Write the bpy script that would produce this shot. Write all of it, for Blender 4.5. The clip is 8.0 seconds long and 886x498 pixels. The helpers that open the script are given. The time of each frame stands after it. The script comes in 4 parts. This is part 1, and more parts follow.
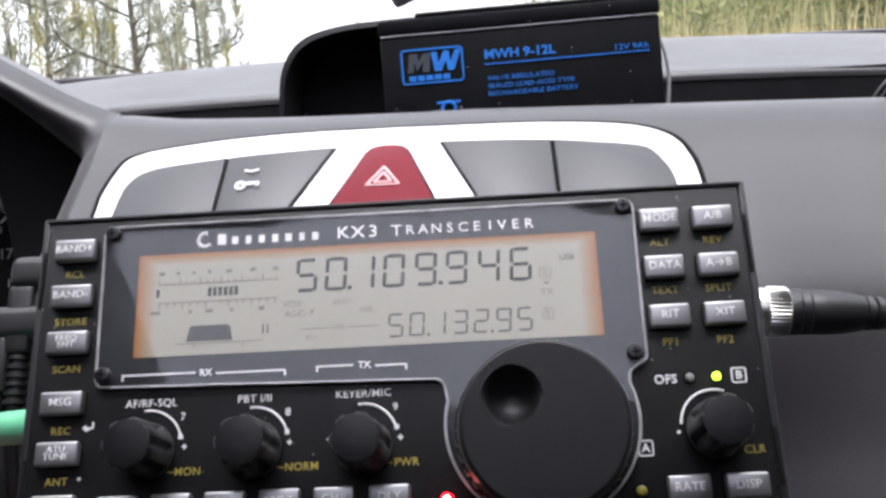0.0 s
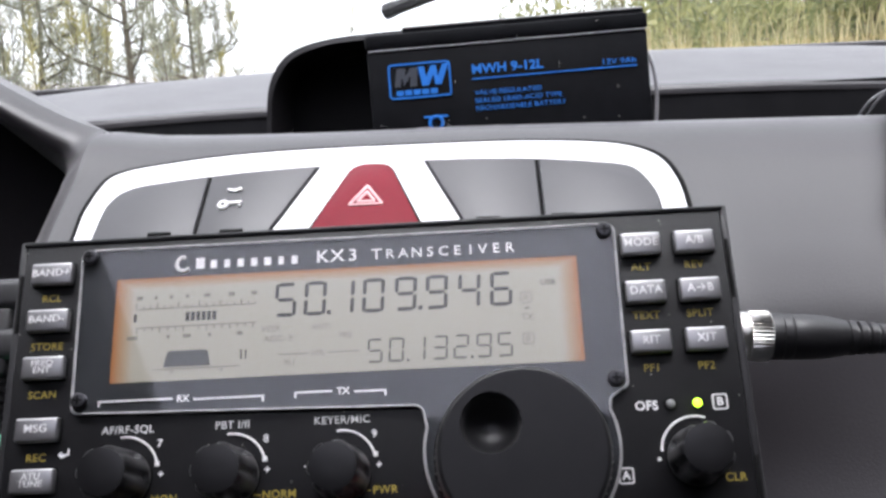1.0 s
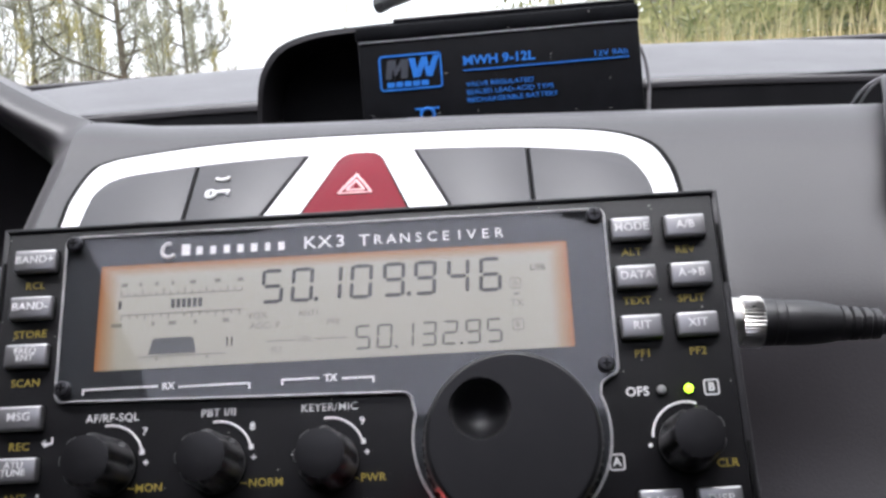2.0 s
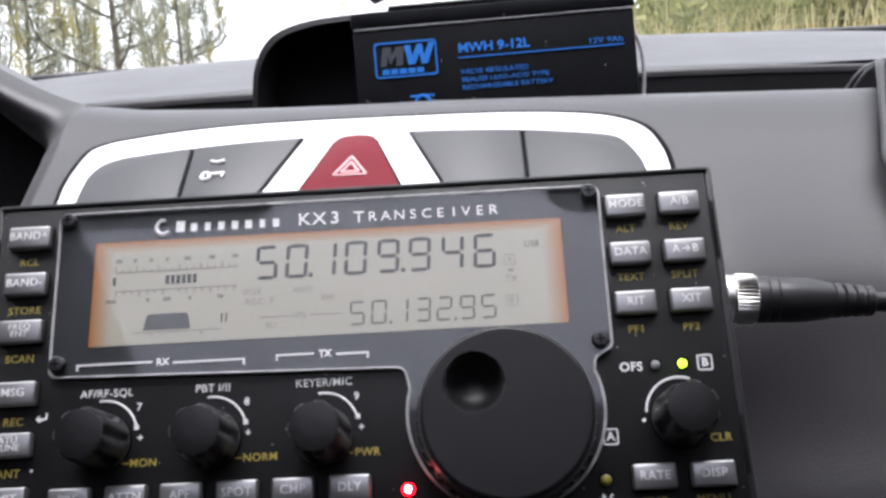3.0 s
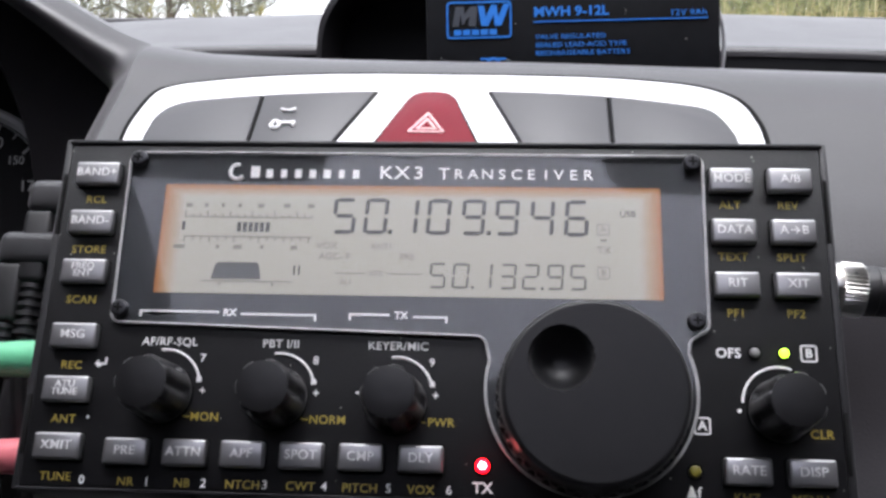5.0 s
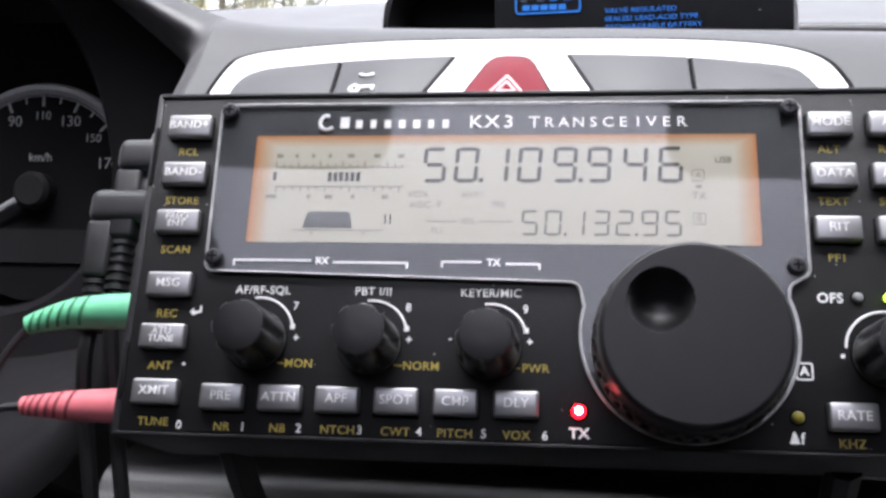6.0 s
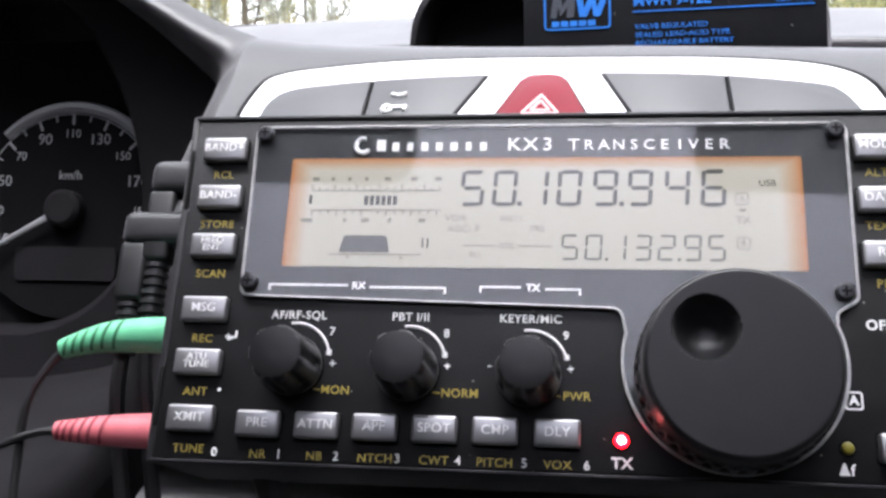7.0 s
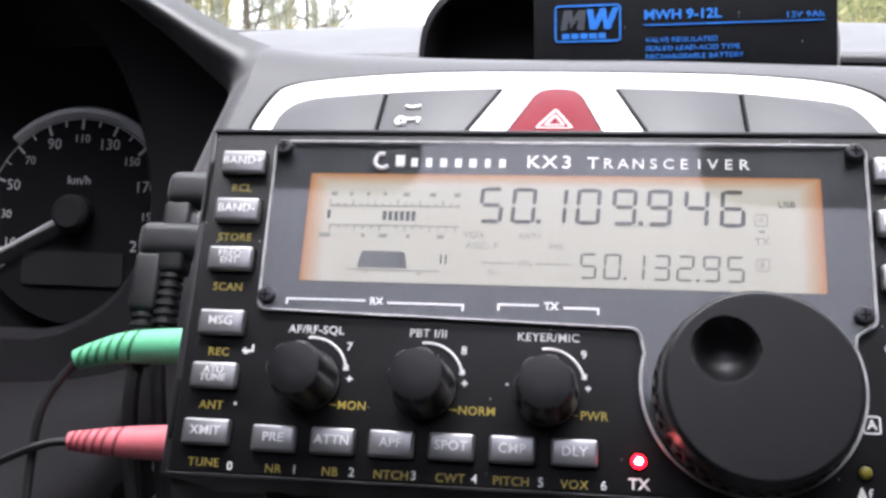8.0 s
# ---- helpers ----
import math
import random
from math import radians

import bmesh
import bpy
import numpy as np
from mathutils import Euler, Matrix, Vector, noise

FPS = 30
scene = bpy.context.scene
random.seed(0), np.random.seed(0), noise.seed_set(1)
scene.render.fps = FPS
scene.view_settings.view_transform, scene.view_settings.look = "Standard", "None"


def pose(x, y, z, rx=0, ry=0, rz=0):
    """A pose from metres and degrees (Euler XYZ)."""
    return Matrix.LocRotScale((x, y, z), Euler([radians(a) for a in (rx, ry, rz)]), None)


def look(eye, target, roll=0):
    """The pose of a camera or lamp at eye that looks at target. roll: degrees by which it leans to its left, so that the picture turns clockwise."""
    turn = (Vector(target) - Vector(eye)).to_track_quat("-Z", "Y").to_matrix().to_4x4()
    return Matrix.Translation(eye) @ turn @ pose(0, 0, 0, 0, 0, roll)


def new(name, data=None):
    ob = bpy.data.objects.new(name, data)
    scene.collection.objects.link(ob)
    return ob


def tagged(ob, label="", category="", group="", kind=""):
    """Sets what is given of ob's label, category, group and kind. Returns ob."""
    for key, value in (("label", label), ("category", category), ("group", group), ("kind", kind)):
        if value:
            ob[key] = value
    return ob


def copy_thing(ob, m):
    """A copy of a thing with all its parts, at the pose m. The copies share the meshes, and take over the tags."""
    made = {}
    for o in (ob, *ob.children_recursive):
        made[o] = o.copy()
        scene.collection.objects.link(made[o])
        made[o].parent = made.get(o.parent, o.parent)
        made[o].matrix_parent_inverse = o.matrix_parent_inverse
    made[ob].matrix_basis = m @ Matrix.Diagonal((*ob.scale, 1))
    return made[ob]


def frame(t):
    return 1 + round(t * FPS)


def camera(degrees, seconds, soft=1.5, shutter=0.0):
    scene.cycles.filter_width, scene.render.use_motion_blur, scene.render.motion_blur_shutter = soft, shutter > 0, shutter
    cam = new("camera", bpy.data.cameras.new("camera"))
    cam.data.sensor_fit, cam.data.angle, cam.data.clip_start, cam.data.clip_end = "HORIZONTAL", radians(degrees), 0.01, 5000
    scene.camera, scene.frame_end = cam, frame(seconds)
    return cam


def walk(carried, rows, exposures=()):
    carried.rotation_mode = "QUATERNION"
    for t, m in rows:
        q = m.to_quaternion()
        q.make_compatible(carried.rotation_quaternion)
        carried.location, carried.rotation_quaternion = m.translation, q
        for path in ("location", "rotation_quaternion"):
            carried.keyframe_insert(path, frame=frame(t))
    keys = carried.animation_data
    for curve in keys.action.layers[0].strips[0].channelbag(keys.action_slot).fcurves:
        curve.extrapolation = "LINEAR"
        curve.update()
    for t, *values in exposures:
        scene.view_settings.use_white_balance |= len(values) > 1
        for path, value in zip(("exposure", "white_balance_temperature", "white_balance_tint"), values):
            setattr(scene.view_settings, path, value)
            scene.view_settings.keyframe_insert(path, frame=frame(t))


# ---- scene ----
cam = camera(48.0, 8.0, soft=2.9)
ROWS = [
    (0.0, 0.0329, -0.2485, 1.0057, 83.49, 3.15, 3.79),
    (0.5, 0.0355, -0.2463, 1.0090, 83.72, 2.84, 3.66),
    (1.0, 0.0366, -0.2458, 1.0100, 83.83, 3.07, 3.45),
    (1.5, 0.0381, -0.2446, 1.0086, 83.87, 3.05, 3.29),
    (2.8, 0.0369, -0.2421, 1.0015, 83.58, 3.39, 2.83),
    (3.0, 0.0378, -0.2442, 1.0008, 83.59, 3.11, 2.86),
    (3.5, 0.0387, -0.2410, 1.0013, 83.21, 3.31, 2.76),
    (4.0, 0.0443, -0.2398, 0.9990, 83.00, 3.99, 2.53),
    (4.5, 0.0403, -0.2395, 0.9977, 82.79, 3.70, 2.30),
    (4.7, 0.0356, -0.2340, 0.9942, 82.56, 2.40, 2.78),
    (4.8, 0.0323, -0.2312, 0.9943, 82.27, 1.62, 3.38),
    (5.0, 0.0242, -0.2300, 0.9966, 82.11, -0.47, 5.36),
    (5.1, 0.0205, -0.2298, 0.9940, 81.91, -0.50, 5.89),
    (5.2, 0.0178, -0.2296, 0.9914, 81.72, -0.50, 6.26),
    (6.3, 0.0118, -0.2321, 0.9835, 82.40, 0.23, 8.86),
    (6.5, 0.0084, -0.2290, 0.9898, 82.50, 0.11, 9.23),
    (7.0, 0.0099, -0.2285, 0.9863, 82.86, 0.32, 9.38),
    (7.5, 0.0095, -0.2277, 0.9876, 82.97, -0.07, 9.40),
    (8.0, 0.0050, -0.2289, 0.9891, 83.13, -0.56, 9.35),
]
EXPOSURES = [(0.0, 0.75), (4.5, 0.68), (5.2, 0.75), (6.3, 1.18), (8.0, 1.22)]
walk(cam, [(t, pose(x, y, z, rx, ry, rz)) for t, x, y, z, rx, ry, rz in ROWS], EXPOSURES)

# ---- light: a bright overcast sky ----
world = bpy.data.worlds.new("overcast_sky")
scene.world = world
world.use_nodes = True
wn, wl = world.node_tree.nodes, world.node_tree.links
sky = wn.new("ShaderNodeTexSky")
sky.sky_type, sky.sun_disc = "NISHITA", False
sky.sun_elevation, sky.sun_rotation = radians(75), radians(180)
sky.air_density, sky.dust_density = 1.0, 4.0
pale = wn.new("ShaderNodeHueSaturation")
pale.inputs["Saturation"].default_value = 0.12
pale.inputs["Value"].default_value = 3.0
wl.new(sky.outputs["Color"], pale.inputs["Color"])
pale.inputs["Hue"].default_value = 0.5
cool = wn.new("ShaderNodeMix")
cool.data_type, cool.blend_type = "RGBA", "MULTIPLY"
cool.inputs["Factor"].default_value = 1.0
cool.inputs["B"].default_value = (0.98, 0.955, 1.035, 1)
wl.new(pale.outputs["Color"], cool.inputs["A"])
wl.new(cool.outputs["Result"], wn["Background"].inputs["Color"])
wn["Background"].inputs["Strength"].default_value = 0.15
sun_data = bpy.data.lights.new("sun", "SUN")
sun_data.energy, sun_data.angle, sun_data.color = 0.5, radians(120), (1.0, 0.98, 0.95)
sun = new("sun", sun_data)
sun.matrix_basis = look((0.5, -2.5, 9.5), (0, 0, 0))


# ---- materials ----
def material(name, color, rough=0.5, metal=0.0, spec=0.5, vary=0.15, vary_scale=60.0, bump=0.0, bump_scale=1500.0, coat=0.0, speck=None, glare=0.0):
    """A surface with a slow stain, a fine grain and a fine relief, at real size."""
    m = bpy.data.materials.new(name)
    m.use_nodes = True
    n, l = m.node_tree.nodes, m.node_tree.links
    b = n["Principled BSDF"]
    b.inputs["Roughness"].default_value = rough
    b.inputs["Metallic"].default_value = metal
    b.inputs["Specular IOR Level"].default_value = spec
    b.inputs["Coat Weight"].default_value = coat
    b.inputs["Coat Roughness"].default_value = 0.05
    tc = n.new("ShaderNodeTexCoord")
    slow, fine = n.new("ShaderNodeTexNoise"), n.new("ShaderNodeTexNoise")
    slow.inputs["Scale"].default_value, fine.inputs["Scale"].default_value = vary_scale, bump_scale
    slow.inputs["Detail"].default_value, fine.inputs["Detail"].default_value = 5.0, 2.0
    l.new(tc.outputs["Object"], slow.inputs["Vector"])
    l.new(tc.outputs["Object"], fine.inputs["Vector"])
    ramp = n.new("ShaderNodeMapRange")
    ramp.inputs["From Min"].default_value, ramp.inputs["From Max"].default_value = 0.3, 0.7
    ramp.inputs["To Min"].default_value, ramp.inputs["To Max"].default_value = 1 - vary, 1 + vary
    l.new(slow.outputs["Fac"], ramp.inputs["Value"])
    mul = n.new("ShaderNodeMix")
    mul.data_type, mul.blend_type = "RGBA", "MULTIPLY"
    mul.inputs["Factor"].default_value = 1.0
    mul.inputs["A"].default_value = (*color, 1)
    l.new(ramp.outputs["Result"], mul.inputs["B"])
    out = mul.outputs["Result"]
    if speck:
        spots = n.new("ShaderNodeTexVoronoi")
        spots.inputs["Scale"].default_value = speck[0]
        l.new(tc.outputs["Object"], spots.inputs["Vector"])
        cut = n.new("ShaderNodeMapRange")
        cut.inputs["From Min"].default_value, cut.inputs["From Max"].default_value = speck[1], speck[1] * 0.6
        l.new(spots.outputs["Distance"], cut.inputs["Value"])
        mix = n.new("ShaderNodeMix")
        mix.data_type = "RGBA"
        l.new(cut.outputs["Result"], mix.inputs["Factor"])
        l.new(out, mix.inputs["A"])
        mix.inputs["B"].default_value = (0.35, 0.34, 0.32, 1)
        out = mix.outputs["Result"]
    l.new(out, b.inputs["Base Color"])
    rr = n.new("ShaderNodeMapRange")
    rr.inputs["To Min"].default_value, rr.inputs["To Max"].default_value = max(0.0, rough - 0.08), min(1.0, rough + 0.08)
    l.new(slow.outputs["Fac"], rr.inputs["Value"])
    l.new(rr.outputs["Result"], b.inputs["Roughness"])
    # Sheen paints sky glare onto faces seen at a slant.
    b.inputs["Sheen Weight"].default_value = glare
    b.inputs["Sheen Roughness"].default_value = 0.45
    if bump:
        bp = n.new("ShaderNodeBump")
        bp.inputs["Strength"].default_value, bp.inputs["Distance"].default_value = bump, 0.0004
        l.new(fine.outputs["Fac"], bp.inputs["Height"])
        l.new(bp.outputs["Normal"], b.inputs["Normal"])
    return m


def glowing(name, color, strength, base=None):
    m = bpy.data.materials.new(name)
    m.use_nodes = True
    b = m.node_tree.nodes["Principled BSDF"]
    b.inputs["Base Color"].default_value = (*(base or color), 1)
    b.inputs["Emission Color"].default_value = (*color, 1)
    b.inputs["Emission Strength"].default_value = strength
    b.inputs["Roughness"].default_value = 0.2
    return m


def clear_pane(name, head_on, grazing, tint=(1, 1, 1)):
    """A thin clear pane: it mirrors by Fresnel and lets the rest through unbent."""
    m = bpy.data.materials.new(name)
    m.use_nodes = True
    n, l = m.node_tree.nodes, m.node_tree.links
    n.remove(n["Principled BSDF"])
    face, tr, gl, mix = n.new("ShaderNodeLayerWeight"), n.new("ShaderNodeBsdfTransparent"), n.new("ShaderNodeBsdfGlossy"), n.new("ShaderNodeMixShader")
    power, fres = n.new("ShaderNodeMath"), n.new("ShaderNodeMapRange")
    power.operation = "POWER"
    power.inputs[1].default_value = 5.0
    l.new(face.outputs["Facing"], power.inputs[0])
    l.new(power.outputs["Value"], fres.inputs["Value"])
    fres.inputs["To Min"].default_value, fres.inputs["To Max"].default_value = head_on, grazing
    tr.inputs["Color"].default_value = (*tint, 1)
    gl.inputs["Roughness"].default_value = 0.03
    face.inputs["Blend"].default_value = 0.5
    l.new(fres.outputs["Result"], mix.inputs["Fac"])
    l.new(tr.outputs["BSDF"], mix.inputs[1])
    l.new(gl.outputs["BSDF"], mix.inputs[2])
    l.new(mix.outputs["Shader"], n["Material Output"].inputs["Surface"])
    return m


def lcd_glass(name):
    """Pale reflective display, lit amber along its short sides and its upper edge."""
    m = bpy.data.materials.new(name)
    m.use_nodes = True
    n, l = m.node_tree.nodes, m.node_tree.links
    b = n["Principled BSDF"]
    tc, sep = n.new("ShaderNodeTexCoord"), n.new("ShaderNodeSeparateXYZ")
    l.new(tc.outputs["Object"], sep.inputs["Vector"])

    def step(kind, first, second):
        node = n.new("ShaderNodeMath")
        node.operation = kind
        for socket, value in zip(node.inputs, (first, second)):
            if isinstance(value, float):
                socket.default_value = value
            elif value is not None:
                l.new(value, socket)
        return node.outputs["Value"]

    from_side = step("SUBTRACT", 0.0609, step("ABSOLUTE", step("ADD", sep.outputs["X"], 0.0063), None))
    from_top = step("MULTIPLY", step("SUBTRACT", 0.0310, sep.outputs["Z"]), 1.7)
    inward = step("MINIMUM", from_side, from_top)
    fac, ramp = n.new("ShaderNodeMapRange"), n.new("ShaderNodeValToRGB")
    fac.inputs["From Min"].default_value, fac.inputs["From Max"].default_value = 0.0062, 0.0
    l.new(inward, fac.inputs["Value"])
    l.new(fac.outputs["Result"], ramp.inputs["Fac"])
    e = ramp.color_ramp.elements
    e[0].position, e[0].color = 0.0, (0.27, 0.245, 0.185, 1)
    e[1].position, e[1].color = 1.0, (0.38, 0.118, 0.014, 1)
    mid = e.new(0.55)
    mid.color = (0.33, 0.20, 0.085, 1)
    l.new(ramp.outputs["Color"], b.inputs["Emission Color"])
    b.inputs["Emission Strength"].default_value = LCD_GLOW
    tint = n.new("ShaderNodeValToRGB")
    l.new(fac.outputs["Result"], tint.inputs["Fac"])
    k = tint.color_ramp.elements
    k[0].position, k[0].color = 0.15, (0.25, 0.245, 0.215, 1)
    k[1].position, k[1].color = 1.0, (0.15, 0.060, 0.012, 1)
    l.new(tint.outputs["Color"], b.inputs["Base Color"])
    b.inputs["Roughness"].default_value = 0.6
    return m


LCD_GLOW = 0.285
DASH = material("grained_dash_plastic", (0.0150, 0.0133, 0.0158), 0.42, spec=0.58, vary=0.10, vary_scale=25, bump=0.25, bump_scale=1400, glare=0.24)
TRAY = material("dark_tray_rubber", (0.009, 0.009, 0.010), 0.9, spec=0.06, vary=0.2, vary_scale=40, bump=0.2, bump_scale=900)
COWL_BLACK = material("black_cluster_plastic", (0.012, 0.0113, 0.0130), 0.6, spec=0.18, vary=0.2, vary_scale=30, bump=0.15, bump_scale=1200)
# Darker copy of the dash plastic, with the cowl's low shade in its colour.
COWL_SHADED = material("shaded_cowl_plastic", (0.0095, 0.0088, 0.0102), 0.55, spec=0.3, vary=0.15, vary_scale=25, bump=0.25, bump_scale=1400)
SILVER = material("silver_trim_paint", (0.78, 0.78, 0.80), 0.38, metal=0.0, spec=0.6, vary=0.03, vary_scale=90)
CAP = material("switch_cap_plastic", (0.036, 0.035, 0.039), 0.40, spec=0.50, vary=0.08, vary_scale=80, bump=0.1, bump_scale=2200)
GAP = material("gap_and_shade_black", (0.01, 0.01, 0.01), 0.9, spec=0.1)
RED_CAP = material("red_hazard_plastic", (0.15, 0.003, 0.012), 0.16, spec=0.10, vary=0.05, vary_scale=90, coat=0.10)
PRINT_WHITE = material("white_print", (0.82, 0.82, 0.82), 0.5, vary=0.05, vary_scale=800)
PRINT_PINK = material("pale_pink_print", (0.80, 0.50, 0.50), 0.5, vary=0.05)
PRINT_YELLOW = material("mustard_print", (0.33, 0.255, 0.045), 0.5, vary=0.1, vary_scale=900)
PRINT_BLUE = material("blue_print", (0.010, 0.145, 0.52), 0.45, vary=0.12, vary_scale=500)
PRINT_GREY = material("grey_print", (0.035, 0.040, 0.052), 0.45, vary=0.1, vary_scale=500)
RADIO = material("black_textured_powder_coat", (0.0075, 0.0075, 0.0085), 0.44, spec=0.42, vary=0.2, vary_scale=150, bump=0.3, bump_scale=2600, speck=(230.0, 0.055))
RADIO_EDGE = material("worn_black_case", (0.018, 0.018, 0.020), 0.45, spec=0.45, vary=0.25, vary_scale=200, bump=0.2, bump_scale=2000, glare=0.15)
BEZEL = material("smoked_grey_bezel_paint", (0.026, 0.029, 0.033), 0.5, spec=0.3, vary=0.1, vary_scale=80)
EDGE = material("pale_lit_and_scuffed_edge", (0.42, 0.42, 0.42), 0.3, vary=0.25, vary_scale=300)
KEY = material("satin_grey_key", (0.34, 0.34, 0.345), 0.33, metal=0.8, spec=0.6, vary=0.04, vary_scale=60)
KNOB = material("black_soft_knob", (0.008, 0.008, 0.009), 0.36, spec=0.36, vary=0.15, vary_scale=150, bump=0.1, bump_scale=2500, glare=0.10)
SCREW = material("black_oxide_screw", (0.06, 0.06, 0.065), 0.3, metal=0.8, vary=0.2, vary_scale=400)
SEGMENT = material("lcd_segment_ink", (0.035, 0.037, 0.035), 0.6, vary=0.05)
SEGMENT_MID = material("thin_lcd_segment_ink", (0.10, 0.10, 0.088), 0.6, vary=0.05)
SEGMENT_PALE = material("faint_lcd_segment_ink", (0.165, 0.16, 0.135), 0.6, vary=0.05)
NICKEL = material("nickel_plate", (0.76, 0.74, 0.70), 0.30, metal=1.0, vary=0.1, vary_scale=400)
RUBBER = material("black_cable_rubber", (0.015, 0.015, 0.016), 0.42, spec=0.5, vary=0.2, vary_scale=200)
PLUG_LIT = material("lit_black_plug_plastic", (0.022, 0.022, 0.024), 0.4, spec=0.5, vary=0.15, vary_scale=200, glare=0.15)
GREEN = material("mint_green_moulded_plastic", (0.17, 0.62, 0.34), 0.4, vary=0.08, vary_scale=200)
PINK = material("salmon_pink_moulded_plastic", (0.80, 0.21, 0.24), 0.4, vary=0.08, vary_scale=200)
BATTERY = material("black_battery_abs", (0.005, 0.0053, 0.0065), 0.55, spec=0.06, vary=0.25, vary_scale=70, bump=0.12, bump_scale=1800, speck=(120.0, 0.05))
GREY_WIRE = material("grey_sheathed_wire", (0.30, 0.30, 0.31), 0.35, vary=0.15, vary_scale=200)
DIAL = material("matte_black_dial", (0.005, 0.005, 0.006), 0.7, spec=0.12, vary=0.1)
DIAL_PRINT = material("dim_white_dial_print", (0.36, 0.36, 0.37), 0.6, vary=0.1, vary_scale=500)
DIAL_RING = material("grey_dial_ring", (0.30, 0.30, 0.31), 0.3, vary=0.1)
HEADLINER = material("dark_grey_felt_headliner", (0.115, 0.113, 0.112), 0.9, vary=0.04, vary_scale=12, bump=0.3, bump_scale=500)
CABIN = material("dark_grey_cabin_trim", (0.10, 0.10, 0.105), 0.8, vary=0.1, vary_scale=10, bump=0.3, bump_scale=600)
VISOR = material("dark_visor_vinyl", (0.03, 0.03, 0.032), 0.7, vary=0.1)
LENS = clear_pane("display_window_plastic", 0.042, 0.9)
SCREEN_GLASS = clear_pane("windscreen_glass", 0.04, 0.5, (0.97, 0.99, 0.98))
ROOF_GLASS = clear_pane("sunroof_glass", 0.04, 0.6, (0.60, 0.61, 0.64))
RED_LED = glowing("lit_red_led", (1.0, 0.004, 0.012), 6.0)
RED_CORE = glowing("lit_red_led_core", (1.0, 0.45, 0.42), 14.0)
GREEN_LED = glowing("lit_yellow_green_led", (0.55, 0.95, 0.05), 2.2)
DULL_LED = material("unlit_amber_led", (0.22, 0.19, 0.03), 0.3)
CLEAR_LED = material("unlit_clear_led", (0.25, 0.25, 0.25), 0.25)
LCD = lcd_glass("amber_edge_lit_lcd")


# ---- builders ----
def link(name, bm, mat, parent=None, m=None, smooth=True):
    me = bpy.data.meshes.new(name)
    bm.normal_update()
    bm.to_mesh(me)
    bm.free()
    if smooth:
        for p in me.polygons:
            p.use_smooth = True
        me.set_sharp_from_angle(angle=radians(35))
    me.materials.append(mat)
    ob = new(name, me)
    ob.parent = parent
    if m is not None:
        ob.matrix_basis = m
    return ob


def part(name, bm, mat, parent, label="", m=None, smooth=True):
    ob = link(name, bm, mat, parent, m, smooth)
    return tagged(ob, label) if label else ob


def thing(name, label, category, m=None, group="", kind=""):
    ob = new(name)
    ob.empty_display_size = 0.02
    if m is not None:
        ob.matrix_basis = m
    return tagged(ob, label, category, group, kind)


def box(x0, x1, y0, y1, z0, z1, bevel=0.0, segments=2, bm=None):
    made = bm or bmesh.new()
    geo = bmesh.ops.create_cube(made, size=1.0)["verts"]
    for v in geo:
        v.co = Vector(((x0 + x1) / 2 + v.co.x * (x1 - x0), (y0 + y1) / 2 + v.co.y * (y1 - y0), (z0 + z1) / 2 + v.co.z * (z1 - z0)))
    if bevel:
        edges = list({e for v in geo for e in v.link_edges})
        bmesh.ops.bevel(made, geom=edges, offset=bevel, segments=segments, affect="EDGES", profile=0.5)
    return made


def lathe(rows, steps=48, axis="-y", flute=0, depth=0.0, flute_rows=()):
    """A turned body: rows of (radius, height along the axis)."""
    bm = bmesh.new()
    rings = []
    for i, (r, h) in enumerate(rows):
        ring = []
        for k in range(steps):
            a = 2 * math.pi * k / steps
            rr = r - (depth * (0.5 + 0.5 * math.cos(flute * a)) ** 2 if i in flute_rows else 0)
            u, v = rr * math.cos(a), rr * math.sin(a)
            ring.append(bm.verts.new({"-y": (u, -h, v), "x": (h, u, v), "z": (u, v, h), "-x": (-h, v, u)}[axis]))
        rings.append(ring)
    for a, b in zip(rings[:-1], rings[1:]):
        for k in range(steps):
            bm.faces.new((a[k], a[(k + 1) % steps], b[(k + 1) % steps], b[k]))
    bm.faces.new(rings[-1])
    bm.faces.new(list(reversed(rings[0])))
    bmesh.ops.recalc_face_normals(bm, faces=bm.faces)
    return bm


def plate(outline, y0, y1, bevel=0.0, bm=None):
    """A flat plate in the x-z plane from an outline, from depth y0 (front) to y1 (back)."""
    made = bm or bmesh.new()
    front = [made.verts.new((x, y0, z)) for x, z in outline]
    back = [made.verts.new((x, y1, z)) for x, z in outline]
    f = made.faces.new(front)
    made.faces.new(list(reversed(back)))
    n = len(front)
    for k in range(n):
        made.faces.new((front[k], back[k], back[(k + 1) % n], front[(k + 1) % n]))
    bmesh.ops.recalc_face_normals(made, faces=made.faces)
    if bevel:
        bmesh.ops.bevel(made, geom=list(f.edges), offset=bevel, segments=2, affect="EDGES", profile=0.5)
    return made


def rounded(x0, x1, z0, z1, r, n=5):
    pts = []
    for cx, cz, a0 in ((x1 - r, z1 - r, 0), (x0 + r, z1 - r, 90), (x0 + r, z0 + r, 180), (x1 - r, z0 + r, 270)):
        for k in range(n + 1):
            a = radians(a0 + 90 * k / n)
            pts.append((cx + r * math.cos(a), cz + r * math.sin(a)))
    return pts


